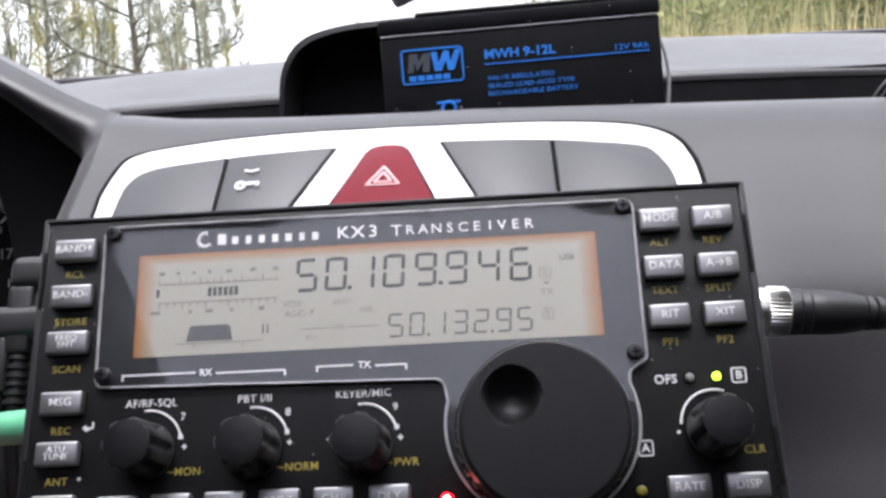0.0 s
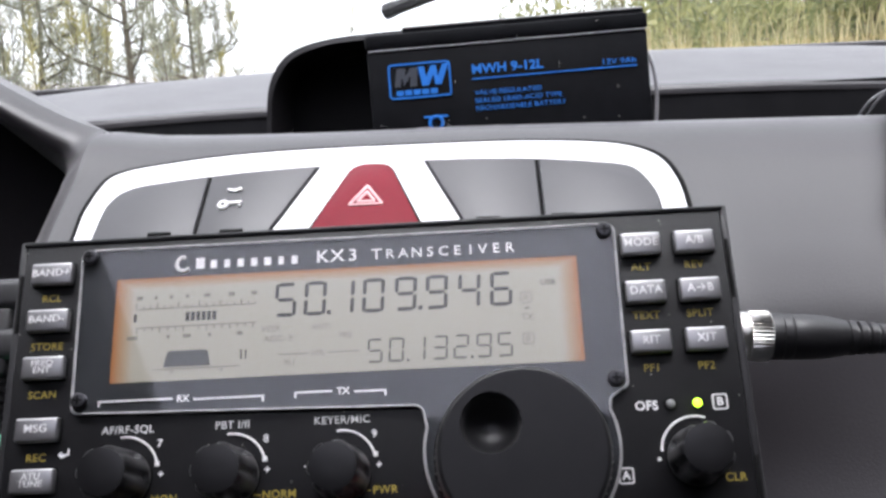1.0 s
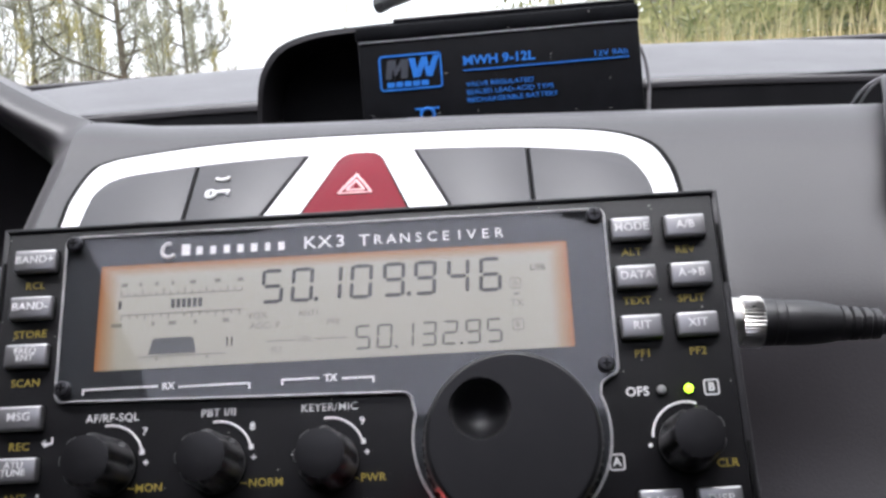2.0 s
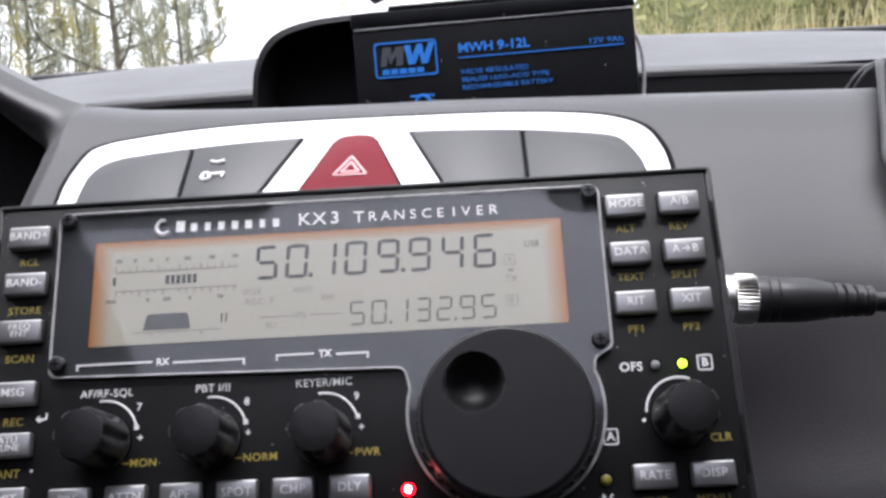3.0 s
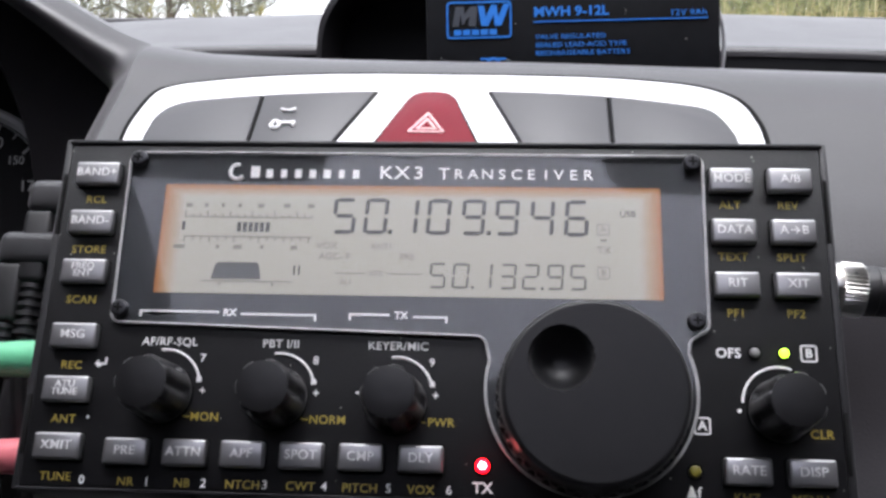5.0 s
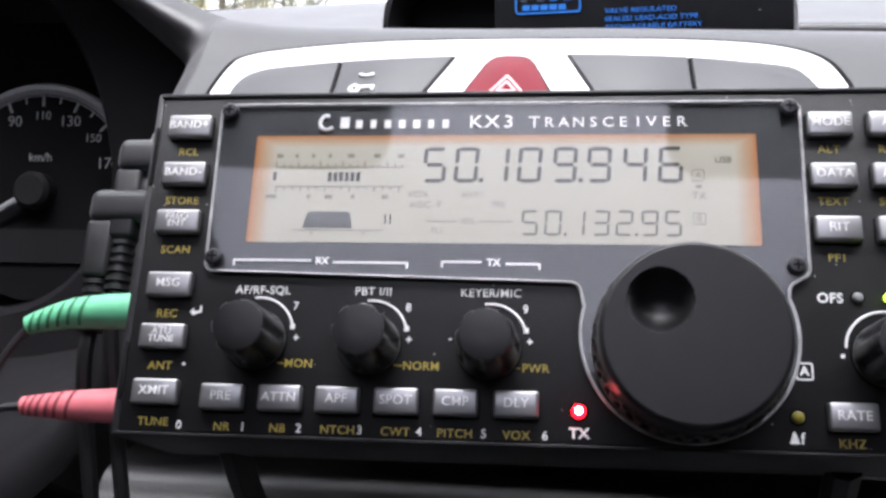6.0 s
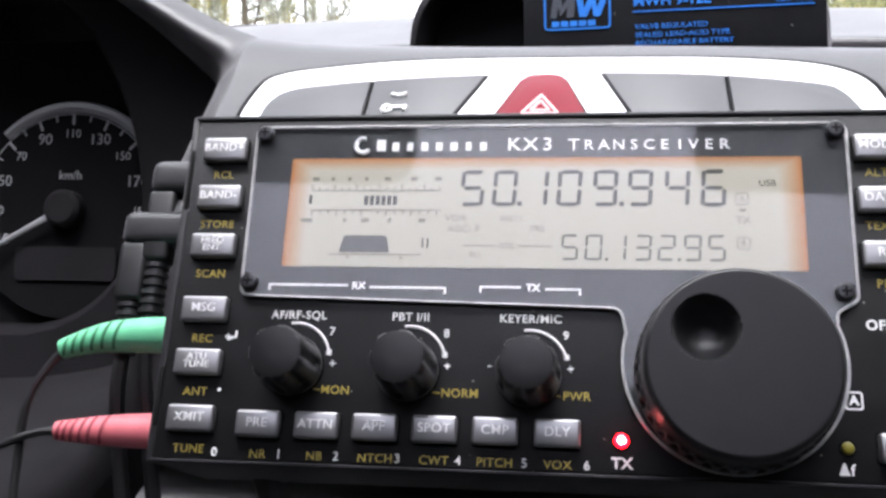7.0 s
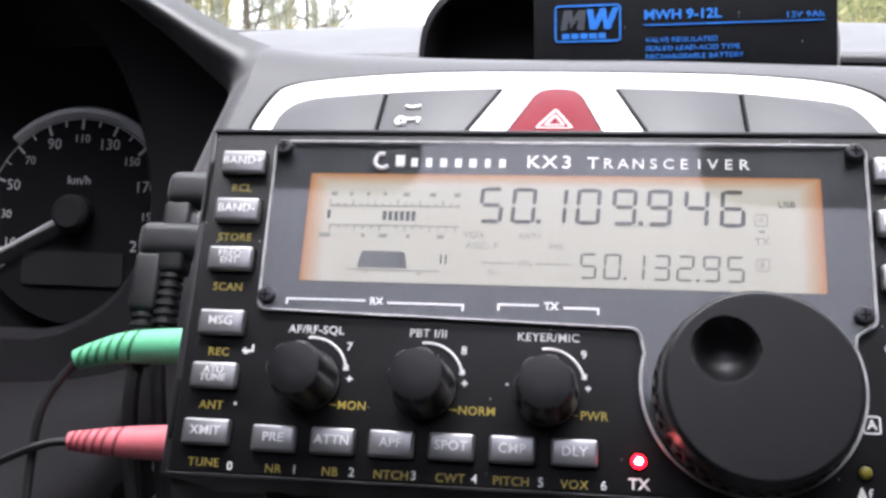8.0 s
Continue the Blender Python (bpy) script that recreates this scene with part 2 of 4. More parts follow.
def tube(points, radius, sides=10, closed=False, bm=None, radii=None, fine_steps=6):
    """A round tube along a smooth way through a few points."""
    made = bm or bmesh.new()
    pts = [Vector(p) for p in points]
    fine, rad = [], []
    n = len(pts)
    for i in range(n if closed else n - 1):
        p0, p1, p2, p3 = (pts[(i - 1) % n] if closed or i else pts[0], pts[i], pts[(i + 1) % n], pts[(i + 2) % n] if closed or i + 2 < n else pts[-1])
        for k in range(fine_steps):
            t = k / fine_steps
            fine.append(0.5 * (2 * p1 + (p2 - p0) * t + (2 * p0 - 5 * p1 + 4 * p2 - p3) * t * t + (3 * p1 - p0 - 3 * p2 + p3) * t ** 3))
            if radii:
                rad.append(radii[i] + (radii[(i + 1) % n] - radii[i]) * t)
    if not closed:
        fine.append(pts[-1])
        if radii:
            rad.append(radii[-1])
    rings, side = [], None
    for i, p in enumerate(fine):
        q0, q1 = fine[(i - 1) % len(fine)] if closed or i else p, fine[(i + 1) % len(fine)] if closed or i + 1 < len(fine) else p
        d = (q1 - q0).normalized()
        if side is None:
            side = d.orthogonal().normalized()
        side = (side - d * side.dot(d)).normalized()
        up = d.cross(side)
        r = rad[i] if radii else radius
        rings.append([made.verts.new(p + side * (r * math.cos(2 * math.pi * k / sides)) + up * (r * math.sin(2 * math.pi * k / sides))) for k in range(sides)])
    pairs = list(zip(rings[:-1], rings[1:])) + ([(rings[-1], rings[0])] if closed else [])
    for a, b in pairs:
        for k in range(sides):
            made.faces.new((a[k], a[(k + 1) % sides], b[(k + 1) % sides], b[k]))
    if not closed:
        made.faces.new(list(reversed(rings[0])))
        made.faces.new(rings[-1])
    bmesh.ops.recalc_face_normals(made, faces=made.faces)
    return made


def writing(name, text, size, mat, parent, m, bold=0.0, align="CENTER", stretch=1.0, depth=0.00008, spread=1.0):
    """Words as a thin mesh, upright in the parent's x-z plane, facing -y; size is the height of the capitals."""
    cu = bpy.data.curves.new(name, "FONT")
    cu.body, cu.size, cu.align_x, cu.align_y = text, size / 0.70, align, "CENTER"
    cu.extrude, cu.offset, cu.resolution_u = depth, bold, 3
    cu.space_line, cu.space_character = 0.78, spread
    tmp = new(name + "_curve", cu)
    bpy.context.view_layer.update()
    me = bpy.data.meshes.new_from_object(tmp.evaluated_get(bpy.context.evaluated_depsgraph_get()))
    bpy.data.objects.remove(tmp)
    bpy.data.curves.remove(cu)
    me.name = name
    me.transform(Matrix.Rotation(radians(90), 4, "X") @ Matrix.Diagonal((stretch, 1, 1, 1)))
    me.materials.clear()
    me.materials.append(mat)
    ob = new(name, me)
    ob.parent, ob.matrix_basis = parent, m
    return ob


MM = 0.001


def at(x, y, z):
    """A pose in the parent, in millimetres."""
    return Matrix.Translation((x * MM, y * MM, z * MM))

# ---- setting: ground, cabin shell, windscreen ----
def leafy(name, dark, light):
    """Foliage: each leaf its own shade between two colours."""
    m = material(name, dark, 0.6, spec=0.3, vary=0.25, vary_scale=1.5)
    n, l = m.node_tree.nodes, m.node_tree.links
    b = n["Principled BSDF"]
    geo, mix = n.new("ShaderNodeNewGeometry"), n.new("ShaderNodeMix")
    mix.data_type = "RGBA"
    mix.inputs["A"].default_value, mix.inputs["B"].default_value = (*dark, 1), (*light, 1)
    l.new(geo.outputs["Random Per Island"], mix.inputs["Factor"])
    l.new(mix.outputs["Result"], b.inputs["Base Color"])
    thin, both = n.new("ShaderNodeBsdfTranslucent"), n.new("ShaderNodeMixShader")
    l.new(mix.outputs["Result"], thin.inputs["Color"])
    both.inputs["Fac"].default_value = 0.5
    l.new(b.outputs["BSDF"], both.inputs[1])
    l.new(thin.outputs["BSDF"], both.inputs[2])
    l.new(both.outputs["Shader"], n["Material Output"].inputs["Surface"])
    return m


MEADOW = material("dry_meadow_ground", (0.10, 0.10, 0.045), 0.9, spec=0.2, vary=0.4, vary_scale=0.6, bump=0.5, bump_scale=12)
BARK = material("grey_brown_bark", (0.10, 0.085, 0.065), 0.9, spec=0.2, vary=0.3, vary_scale=8, bump=0.4, bump_scale=40)
NEEDLE = leafy("grey_green_needles", (0.19, 0.20, 0.155), (0.40, 0.40, 0.31))
SHOOT = leafy("yellow_green_shoots", (0.32, 0.30, 0.12), (0.52, 0.46, 0.22))
BUSH = leafy("olive_bush_leaves", (0.13, 0.15, 0.065), (0.34, 0.33, 0.15))
RUST = leafy("rusty_dry_leaves", (0.15, 0.08, 0.03), (0.28, 0.16, 0.06))
STRAW = leafy("straw_grass", (0.30, 0.25, 0.12), (0.55, 0.48, 0.28))

bm = bmesh.new()
bmesh.ops.create_grid(bm, x_segments=24, y_segments=24, size=2500)
tagged(link("ground", bm, MEADOW), "dry olive meadow ground reaching the horizon", "ground", kind="structure")

tagged(link("floor", box(-0.72, 0.72, -1.8, 0.66, 0.26, 0.30), CABIN), "dark grey carpeted car floor", "floor", kind="structure")
roof = box(-0.70, -0.33, -1.75, -0.16, 1.44, 1.48)
box(0.33, 0.70, -1.75, -0.16, 1.44, 1.48, bm=roof)
box(-0.33, 0.33, -1.75, -0.74, 1.44, 1.48, bm=roof)
box(-0.33, 0.33, -0.33, -0.16, 1.44, 1.48, bm=roof)
tagged(link("ceiling", roof, HEADLINER), "dark grey felt roof lining of the car round a sunroof", "ceiling", kind="structure")
sunroof = thing("window_2", "tinted glass sunroof in the car roof", "sunroof", kind="structure")
part("pane", box(-0.335, 0.335, -0.745, -0.325, 1.482, 1.487), ROOF_GLASS, sunroof)


# Unseen sides and rear have no windows, to block light into the cabin.
tagged(link("wall_left", box(-0.76, -0.70, -1.8, 0.66, 0.30, 1.44), CABIN), "dark grey unseen car side, closed without windows to hold back light", "wall", kind="structure")
tagged(link("wall_right", box(0.70, 0.76, -1.8, 0.66, 0.30, 1.44), CABIN), "dark grey unseen car side, closed without windows to hold back light", "wall", kind="structure")
bm = box(-0.70, 0.70, -1.80, -1.75, 0.30, 1.44)
tagged(link("wall_rear", bm, CABIN), "dark grey unseen car rear, closed without a window to hold back light", "wall", kind="structure")
tagged(link("wall_front", box(-0.70, 0.70, 0.665, 0.70, 0.30, 1.07), CABIN), "dark bulkhead under the windscreen", "wall", kind="structure")

windscreen = thing("window_1", "clear sloping car windscreen with a dark rubber seal", "windscreen", kind="structure")
bm = bmesh.new()
for dz in (0.0, 0.004):
    for x in (-0.69, 0.69):
        for y, z in ((0.665, 1.083), (-0.155, 1.45)):
            bm.verts.new((x, y, z + dz))
v = list(bm.verts)
for q in ((0, 1, 3, 2), (4, 6, 7, 5), (0, 2, 6, 4), (1, 5, 7, 3), (0, 4, 5, 1), (2, 3, 7, 6)):
    bm.faces.new([v[i] for i in q])
bmesh.ops.recalc_face_normals(bm, faces=bm.faces)
pane = part("pane", bm, SCREEN_GLASS, windscreen)
pane.visible_shadow = False
part("seal", tube([(-0.69, 0.655, 1.0705), (0, 0.662, 1.0765), (0.69, 0.655, 1.0705)], 0.0035), DASH, windscreen, "dark grey rubber seal along the lower edge")
for x in (-0.70, 0.70):
    part("pillar", tube([(x, 0.66, 1.06), (x * 0.98, 0.25, 1.26), (x * 0.95, -0.15, 1.44)], 0.03), CABIN, windscreen)


def visor(x0, x1, name="sun_visor"):
    ob = thing(name, "dark vinyl sun visor folded up under the roof lining", "sun visor", Matrix.Translation(((x0 + x1) / 2, -0.29, 1.43)), group="sun visors")
    h = (x1 - x0) / 2
    bm = bmesh.new()
    f, b = [], []
    for x, y in rounded(-h, h, -0.10, 0.10, 0.035):
        f.append(bm.verts.new((x, y, -0.012)))
        b.append(bm.verts.new((x, y, 0.006)))
    bm.faces.new(f)
    bm.faces.new(list(reversed(b)))
    for k in range(len(f)):
        bm.faces.new((f[k], b[k], b[(k + 1) % len(f)], f[(k + 1) % len(f)]))
    bmesh.ops.recalc_face_normals(bm, faces=bm.faces)
    part("panel", bm, VISOR, ob)
    part("pivot_rod", tube([(-h, 0.095, 0.0), (h, 0.095, 0.0)], 0.005), VISOR, ob)
    return ob


visor(-0.52, -0.125)
visor(0.10, 0.50)

# ---- dashboard ----
dashboard = thing("dashboard", "dark grey grained plastic dashboard with a deep tray on top", "dashboard", Matrix.Translation((0, 0.0, 0.0)))


def sweep(profile, xs, bend=None):
    bm = bmesh.new()
    grid = [[bm.verts.new(bend(x, y, z) if bend else (x, y, z)) for y, z in profile] for x in xs]
    for a, b in zip(grid[:-1], grid[1:]):
        for k in range(len(profile) - 1):
            bm.faces.new((a[k], a[k + 1], b[k + 1], b[k]))
    return bm


def smooth_line(points, n=5):
    pts = [Vector((*p, 0)) for p in points]
    out = []
    for i in range(len(pts) - 1):
        p0, p1, p2, p3 = pts[max(i - 1, 0)], pts[i], pts[i + 1], pts[min(i + 2, len(pts) - 1)]
        for k in range(n):
            t = k / n
            q = 0.5 * (2 * p1 + (p2 - p0) * t + (2 * p0 - 5 * p1 + 4 * p2 - p3) * t * t + (3 * p1 - p0 - 3 * p2 + p3) * t ** 3)
            out.append((q.x, q.y))
    out.append(points[-1])
    return out


FACE = smooth_line([(0.043, 0.886), (0.052, 0.906), (0.063, 0.945), (0.080, 0.966), (0.096, 0.979), (0.1155, 0.9940), (0.135, 1.0072), (0.152, 1.0142), (0.172, 1.0160), (0.186, 1.0148), (0.193, 1.0085), (0.195, 1.0)])
LEFT_END = -0.128
steps = [LEFT_END + (0.70 - LEFT_END) * k / 40 for k in range(41)]


MID = -0.36


def ridge(x):
    r = -0.140 - (x if x > MID else 2 * MID - x)
    rise = 0.72 * (math.sqrt(r * r + 0.0006) + r) / 2
    return 1.0157 + 0.095 * math.tanh(rise / 0.095)


def face_bend(x, y, z):
    """The face bows slightly back towards the door."""
    far = max(0.0, x - 0.10)
    low = min(1.0, max(0.0, (0.93 - z) / 0.04))
    side = min(1.0, max(0.0, (x - 0.100) / 0.05))
    y += 0.42 * side * side * (3 - 2 * side) * max(0.0, min(0.043 + (z - 0.886) * 0.72 - y, 0.03))
    lip = min(1.0, max(0.0, (z - 1.000) / 0.013))
    z += (ridge(x) - 1.0157) * lip * lip * (3 - 2 * lip) * min(1.0, max(0.0, (0.0 - x) / 0.08))
    return (x, y + 0.10 * far * far, z - 0.028 * max(0.0, x - 0.02) + 0.14 * low * min(far, 0.2))


part("upper_shell", sweep(FACE, steps, face_bend), DASH, dashboard, "dark grey grained upper shell")
part("lower_panel", sweep(smooth_line([(0.05, 0.60), (0.032, 0.75), (0.030, 0.855), (0.035, 0.873), (0.046, 0.878), (0.07, 0.878)]), steps, face_bend), DASH, dashboard, "dark grey glovebox panel under the seam")
TRAY_LINE = [(0.194, 1.004), (0.197, 0.985), (0.205, 0.979), (0.42, 0.979), (0.432, 0.983), (0.441, 1.00), (0.446, 1.037)]
part("tray", sweep(smooth_line(TRAY_LINE, 3), [-0.135 + 0.825 * k / 20 for k in range(21)]), TRAY, dashboard, "black rubber-lined tray")
part("tray_end", sweep(smooth_line([(0.30, 0.979)] + TRAY_LINE[3:], 3), [-0.64 + 0.505 * k / 12 for k in range(13)]), TRAY, dashboard)
TOP = smooth_line([(0.4445, 1.034), (0.4455, 1.0385), (0.451, 1.0412), (0.48, 1.0470), (0.55, 1.0625), (0.62, 1.0772), (0.66, 1.081)])
part("top_shelf", sweep(TOP, [-0.68 + 1.36 * k / 24 for k in range(25)], lambda x, y, z: (x, y, z - 0.12 * max(0.0, abs(x) - 0.1) ** 2)), DASH, dashboard, "dark grey shelf under the windscreen")

# instrument cowl and cluster
def mirrored(half):
    return half + [(2 * MID - x, z) for x, z in reversed(half[:-1])]


RIGHT = smooth_line([(MID, 0.858), (-0.30, 0.860), (-0.215, 0.868), (-0.165, 0.886), (-0.1475, 0.925), (-0.1430, 0.965), (-0.1405, 0.988), (-0.1385, 1.0035), (-0.1415, 1.0110), (-0.151, 1.0180), (-0.1625, 1.0255), (-0.18, 1.0365), (-0.215, 1.055), (-0.27, 1.076), (MID, 1.090)], 4)
OPENING = mirrored(RIGHT)
n_half = len(RIGHT)


def face_y(z):
    for (y0, z0), (y1, z1) in zip(FACE[:-1], FACE[1:]):
        if z0 <= z <= z1:
            return y0 + (y1 - y0) * (z - z0) / (z1 - z0)
    return 0.05


def outer_half():
    out = []
    for x, z in RIGHT:
        if z > 1.0:
            f = min(1.0, (z - 1.0) / 0.014)
            f = f * f * (3 - 2 * f)
            xx = x + (0.014 - 0.006 * f) * (1 - min(1, max(0, (-0.25 - x) / 0.1)))
            xx = min(xx, LEFT_END)
            out.append((xx, 0.1345 + 0.0415 * f, 1.0069 + (ridge(xx) - 1.0069) * (1 - (1 - f) ** 1.8)))
        elif x > -0.17:
            out.append((LEFT_END, face_y(z + 0.008) if z > 0.90 else 0.05, z + 0.008))
        else:
            f = min(1.0, (-0.17 - x) / 0.1)
            out.append((LEFT_END - (LEFT_END - x) * f, 0.05, 0.90 - 0.10 * f))
    return out


def loft(rings, closed=True):
    bm = bmesh.new()
    rows = [[bm.verts.new(p) for p in r] for r in rings]
    n = len(rows[0])
    for a, b in zip(rows[:-1], rows[1:]):
        for k in range(n if closed else n - 1):
            bm.faces.new((a[k], a[(k + 1) % n], b[(k + 1) % n], b[k]))
    bmesh.ops.recalc_face_normals(bm, faces=bm.faces)
    return bm


half = outer_half()
OUTER = half + [(2 * MID - x, y, z) for x, y, z in reversed(half[:-1])]
LIP = [(x, 0.150, z) for x, z in OPENING]


def inner_shape(x, z):
    """The cluster's rounded surround, smaller than the opening."""
    cx = min(max(x, 2 * MID + 0.266), -0.266)
    dx, dz = x - cx, z - 0.958
    up = 1.42 if dz > 0 else 1.0
    if cx == x:
        d = 0.069 / max(abs(dz), 1e-6)
        return (x, 0.958 + dz * d * up)
    d = 0.069 / math.hypot(dx, dz)
    return (cx + dx * d, 0.958 + dz * d * up)


SURROUND = [inner_shape(x, z) for x, z in OPENING]
END = []
for (x, z), (u, w) in zip(OPENING, SURROUND):
    f = 0.74 - 0.06 * min(1.0, max(0.0, (z - 0.985) / 0.03))
    END.append((x * f + u * (1 - f), 0.188, z * f + w * (1 - f)))


def rolled(t):
    """A ring on the rounded edge between the cowl's outside and its opening."""
    ring = []
    for (x0, y0, z0), (u, v, w), (x1, y1, z1) in zip(OUTER, LIP, END):
        c = (u * 0.85 + x1 * 0.15, min(y0, v) - 0.004, w)
        ring.append(tuple((1 - t) ** 2 * p + 2 * t * (1 - t) * q + t * t * r for p, q, r in zip((x0, y0, z0), c, (x1, y1, z1))))
    return ring


ROLL = [rolled(k / 18) for k in range(19)]
# Below this height the cowl takes the colour darkened for shade.
COWL_FOOT = 0.922


def cowl_piece(lower):
    bm = loft(ROLL)
    away = [f for f in bm.faces if (f.calc_center_median().z < COWL_FOOT) != lower]
    bmesh.ops.delete(bm, geom=away, context="FACES")
    return bm


cowl = part("instrument_cowl", cowl_piece(False), DASH, dashboard, "dark grey cowl over the instruments")
part("shaded_cowl_foot", cowl_piece(True), COWL_SHADED, dashboard, "lower cowl under the instruments, shade put into a darker colour")
top_ring = [p for p in OUTER if p[1] > 0.17]
back_a = [(x, 0.22, z - 0.006) for x, y, z in top_ring]
back_b = [(x, 0.34, 0.985 + (z - 1.0165) * 0.85) for x, y, z in top_ring]
back_c = [(x, 0.44, 0.975 + (z - 1.0165) * 0.62) for x, y, z in top_ring]
part("cowl_top", loft([top_ring, back_a, back_b, back_c], closed=False), DASH, dashboard)

SUR_A = [(x, 0.192, z) for x, z in SURROUND]
SUR_B = [(MID + (x - MID) * 0.98, 0.198, 0.958 + (z - 0.958) * 0.965) for x, z in SURROUND]
SUR_C = [(MID + (x - MID) * 0.985, 0.235, 0.958 + (z - 0.958) * 0.97) for x, z in SURROUND]
part("cluster_surround", loft([END, SUR_A, SUR_B, SUR_C]), COWL_BLACK, dashboard, "black plastic instrument surround")

# instrument cluster with the speedometer
cluster = thing("instrument_cluster", "black instrument cluster with a dim white km/h speedometer", "instrument cluster", Matrix.Translation((-0.245, 0.215, 0.946)) @ Matrix.Rotation(radians(-12), 4, "X"))
part("backing", plate(rounded(-0.29, 0.06, -0.075, 0.085, 0.03), 0.004, 0.010), DIAL, cluster)
ring = part("dial_ring", tube([(0.0500 * math.cos(radians(a)), -0.002, 0.0500 * math.sin(radians(a))) for a in range(46, 135, 8)], 0.0030, sides=8), DIAL_RING, cluster, "grey raised ring round the dial")
part("dial_face", lathe([(0.052, 0.0), (0.052, 0.003)], 64), DIAL, cluster)
for k in range(23):
    v = 10 * k
    a = radians(215 - 250 * v / 220)
    long = (k % 2 == 1)
    bm = box(-0.0005 if long else -0.0003, 0.0005 if long else 0.0003, -0.0037, -0.0031, 0.0415 if long else 0.0435, 0.0466)
    part("tick", bm, DIAL_PRINT, cluster, m=Matrix.Rotation(-(a - radians(90)), 4, "Y"), smooth=False)
part("scale_line", tube([(0.0466 * math.cos(radians(a)), -0.0034, 0.0466 * math.sin(radians(a))) for a in range(-35, 216, 10)], 0.0003, sides=5), DIAL_PRINT, cluster)
for v in range(10, 221, 20):
    a = radians(215 - 250 * v / 220)
    big = v in (10, 50, 90, 130, 170, 210)
    writing("number", str(v), 0.0052 if big else 0.0040, DIAL_PRINT, cluster, Matrix.Translation((0.0368 * math.cos(a), -0.0035, 0.0368 * math.sin(a))))
writing("unit", "km/h", 0.0042, DIAL_PRINT, cluster, Matrix.Translation((0.0, -0.0035, 0.0165)))
part("odometer_window", plate(rounded(-0.026, 0.026, -0.034, -0.018, 0.003), -0.0045, -0.003), COWL_BLACK, cluster)
needle = part("needle", tube([(0.0, -0.008, 0.0), (-0.040, -0.008, -0.0215)], 0.0012, sides=6, radii=[0.0018, 0.0009]), DIAL_PRINT, cluster, "pale grey needle")
part("hub", lathe([(0.009, 0.003), (0.009, 0.010), (0.007, 0.012)], 32), COWL_BLACK, cluster)

# black column shroud below the cluster
shroud = thing("column_shroud", "black plastic steering column shroud under the cluster", "steering column", Matrix.Translation((-0.33, 0.06, 0.80)))
bm = box(-0.15, 0.16, -0.06, 0.08, -0.14, 0.055, 0.03, 4)
part("shell", bm, COWL_BLACK, shroud, m=Matrix.Rotation(radians(6), 4, "Y"))
part("edge_strip", tube([(-0.13, -0.064, 0.052), (0.10, -0.066, 0.030), (0.165, -0.06, -0.005)], 0.0022, sides=6), COWL_BLACK, shroud)

# ---- switch panel with the silver surround ----
panel_pose = Matrix.Translation((-0.0080, 0.1139 + 0.0021, 0.9984 - 0.0043)) @ Matrix.Rotation(radians(-54.2), 4, "X")
switch_panel = thing("switch_panel", "silver arched switch panel with grey switches and a red hazard button", "switch panel", panel_pose)


OUTER_ARCH = smooth_line([(-0.1075, -0.062), (-0.1084, -0.023), (-0.1088, -0.008), (-0.1055, 0.0090), (-0.0995, 0.0143), (-0.090, 0.0170), (-0.069, 0.0204), (-0.0478, 0.0222), (-0.025, 0.0227), (0.0, 0.0225), (0.025, 0.0220), (0.049, 0.0212), (0.070, 0.0192), (0.085, 0.0164), (0.095, 0.0120), (0.1012, 0.0058), (0.1045, -0.0035), (0.1060, -0.016), (0.1066, -0.062)], 4)
INNER_ARCH = smooth_line([(-0.1013, -0.050), (-0.1011, -0.018), (-0.1002, -0.008), (-0.0974, -0.0014), (-0.0937, 0.0016), (-0.0872, 0.0039), (-0.0664, 0.0070), (-0.0456, 0.0090), (-0.0255, 0.0100), (0.0, 0.0104), (0.0203, 0.0103), (0.0378, 0.0095), (0.0563, 0.0078), (0.0782, 0.0040), (0.0882, 0.0013), (0.0920, -0.0023), (0.0954, -0.0102), (0.0974, -0.0206), (0.0978, -0.050)], 4)


def domed(outline, y0, y1, rise, rings=7):
    """A cap whose front swells by so much towards its middle."""
    bm = bmesh.new()
    cx, cz = ((min(c) + max(c)) / 2 for c in zip(*outline))
    loops = [[bm.verts.new((x, y1, z)) for x, z in outline], [bm.verts.new((x, y0 + 0.0004, z)) for x, z in outline]]
    for k in range(rings):
        s = 0.993 - 0.693 * k / (rings - 1)
        loops.append([bm.verts.new((cx + (x - cx) * s, y0 - rise * (1 - ((s - 0.3) / 0.7) ** 2), cz + (z - cz) * s)) for x, z in outline])
    n = len(outline)
    for a, b in zip(loops[:-1], loops[1:]):
        for k in range(n):
            bm.faces.new((a[k], a[(k + 1) % n], b[(k + 1) % n], b[k]))
    bm.faces.new(loops[-1])
    bmesh.ops.recalc_face_normals(bm, faces=bm.faces)
    return bm


# Black plate draws the shadow line round the recessed surround.
part("shadow_gap", plate([(x * 1.016, z + 0.0016) for x, z in OUTER_ARCH], -0.0024, 0.006), GAP, switch_panel)
part("surround", plate(OUTER_ARCH, -0.0035, 0.006, 0.0014), SILVER, switch_panel, "bright silver-painted plastic surround")


def inner_top(x):
    """The upper edge of the switches under the arch."""
    for (x0, z0), (x1, z1) in zip(INNER_ARCH[:-1], INNER_ARCH[1:]):
        if x0 <= x <= x1:
            return z0 + (z1 - z0) * (x - x0) / (x1 - x0)
    return -0.02


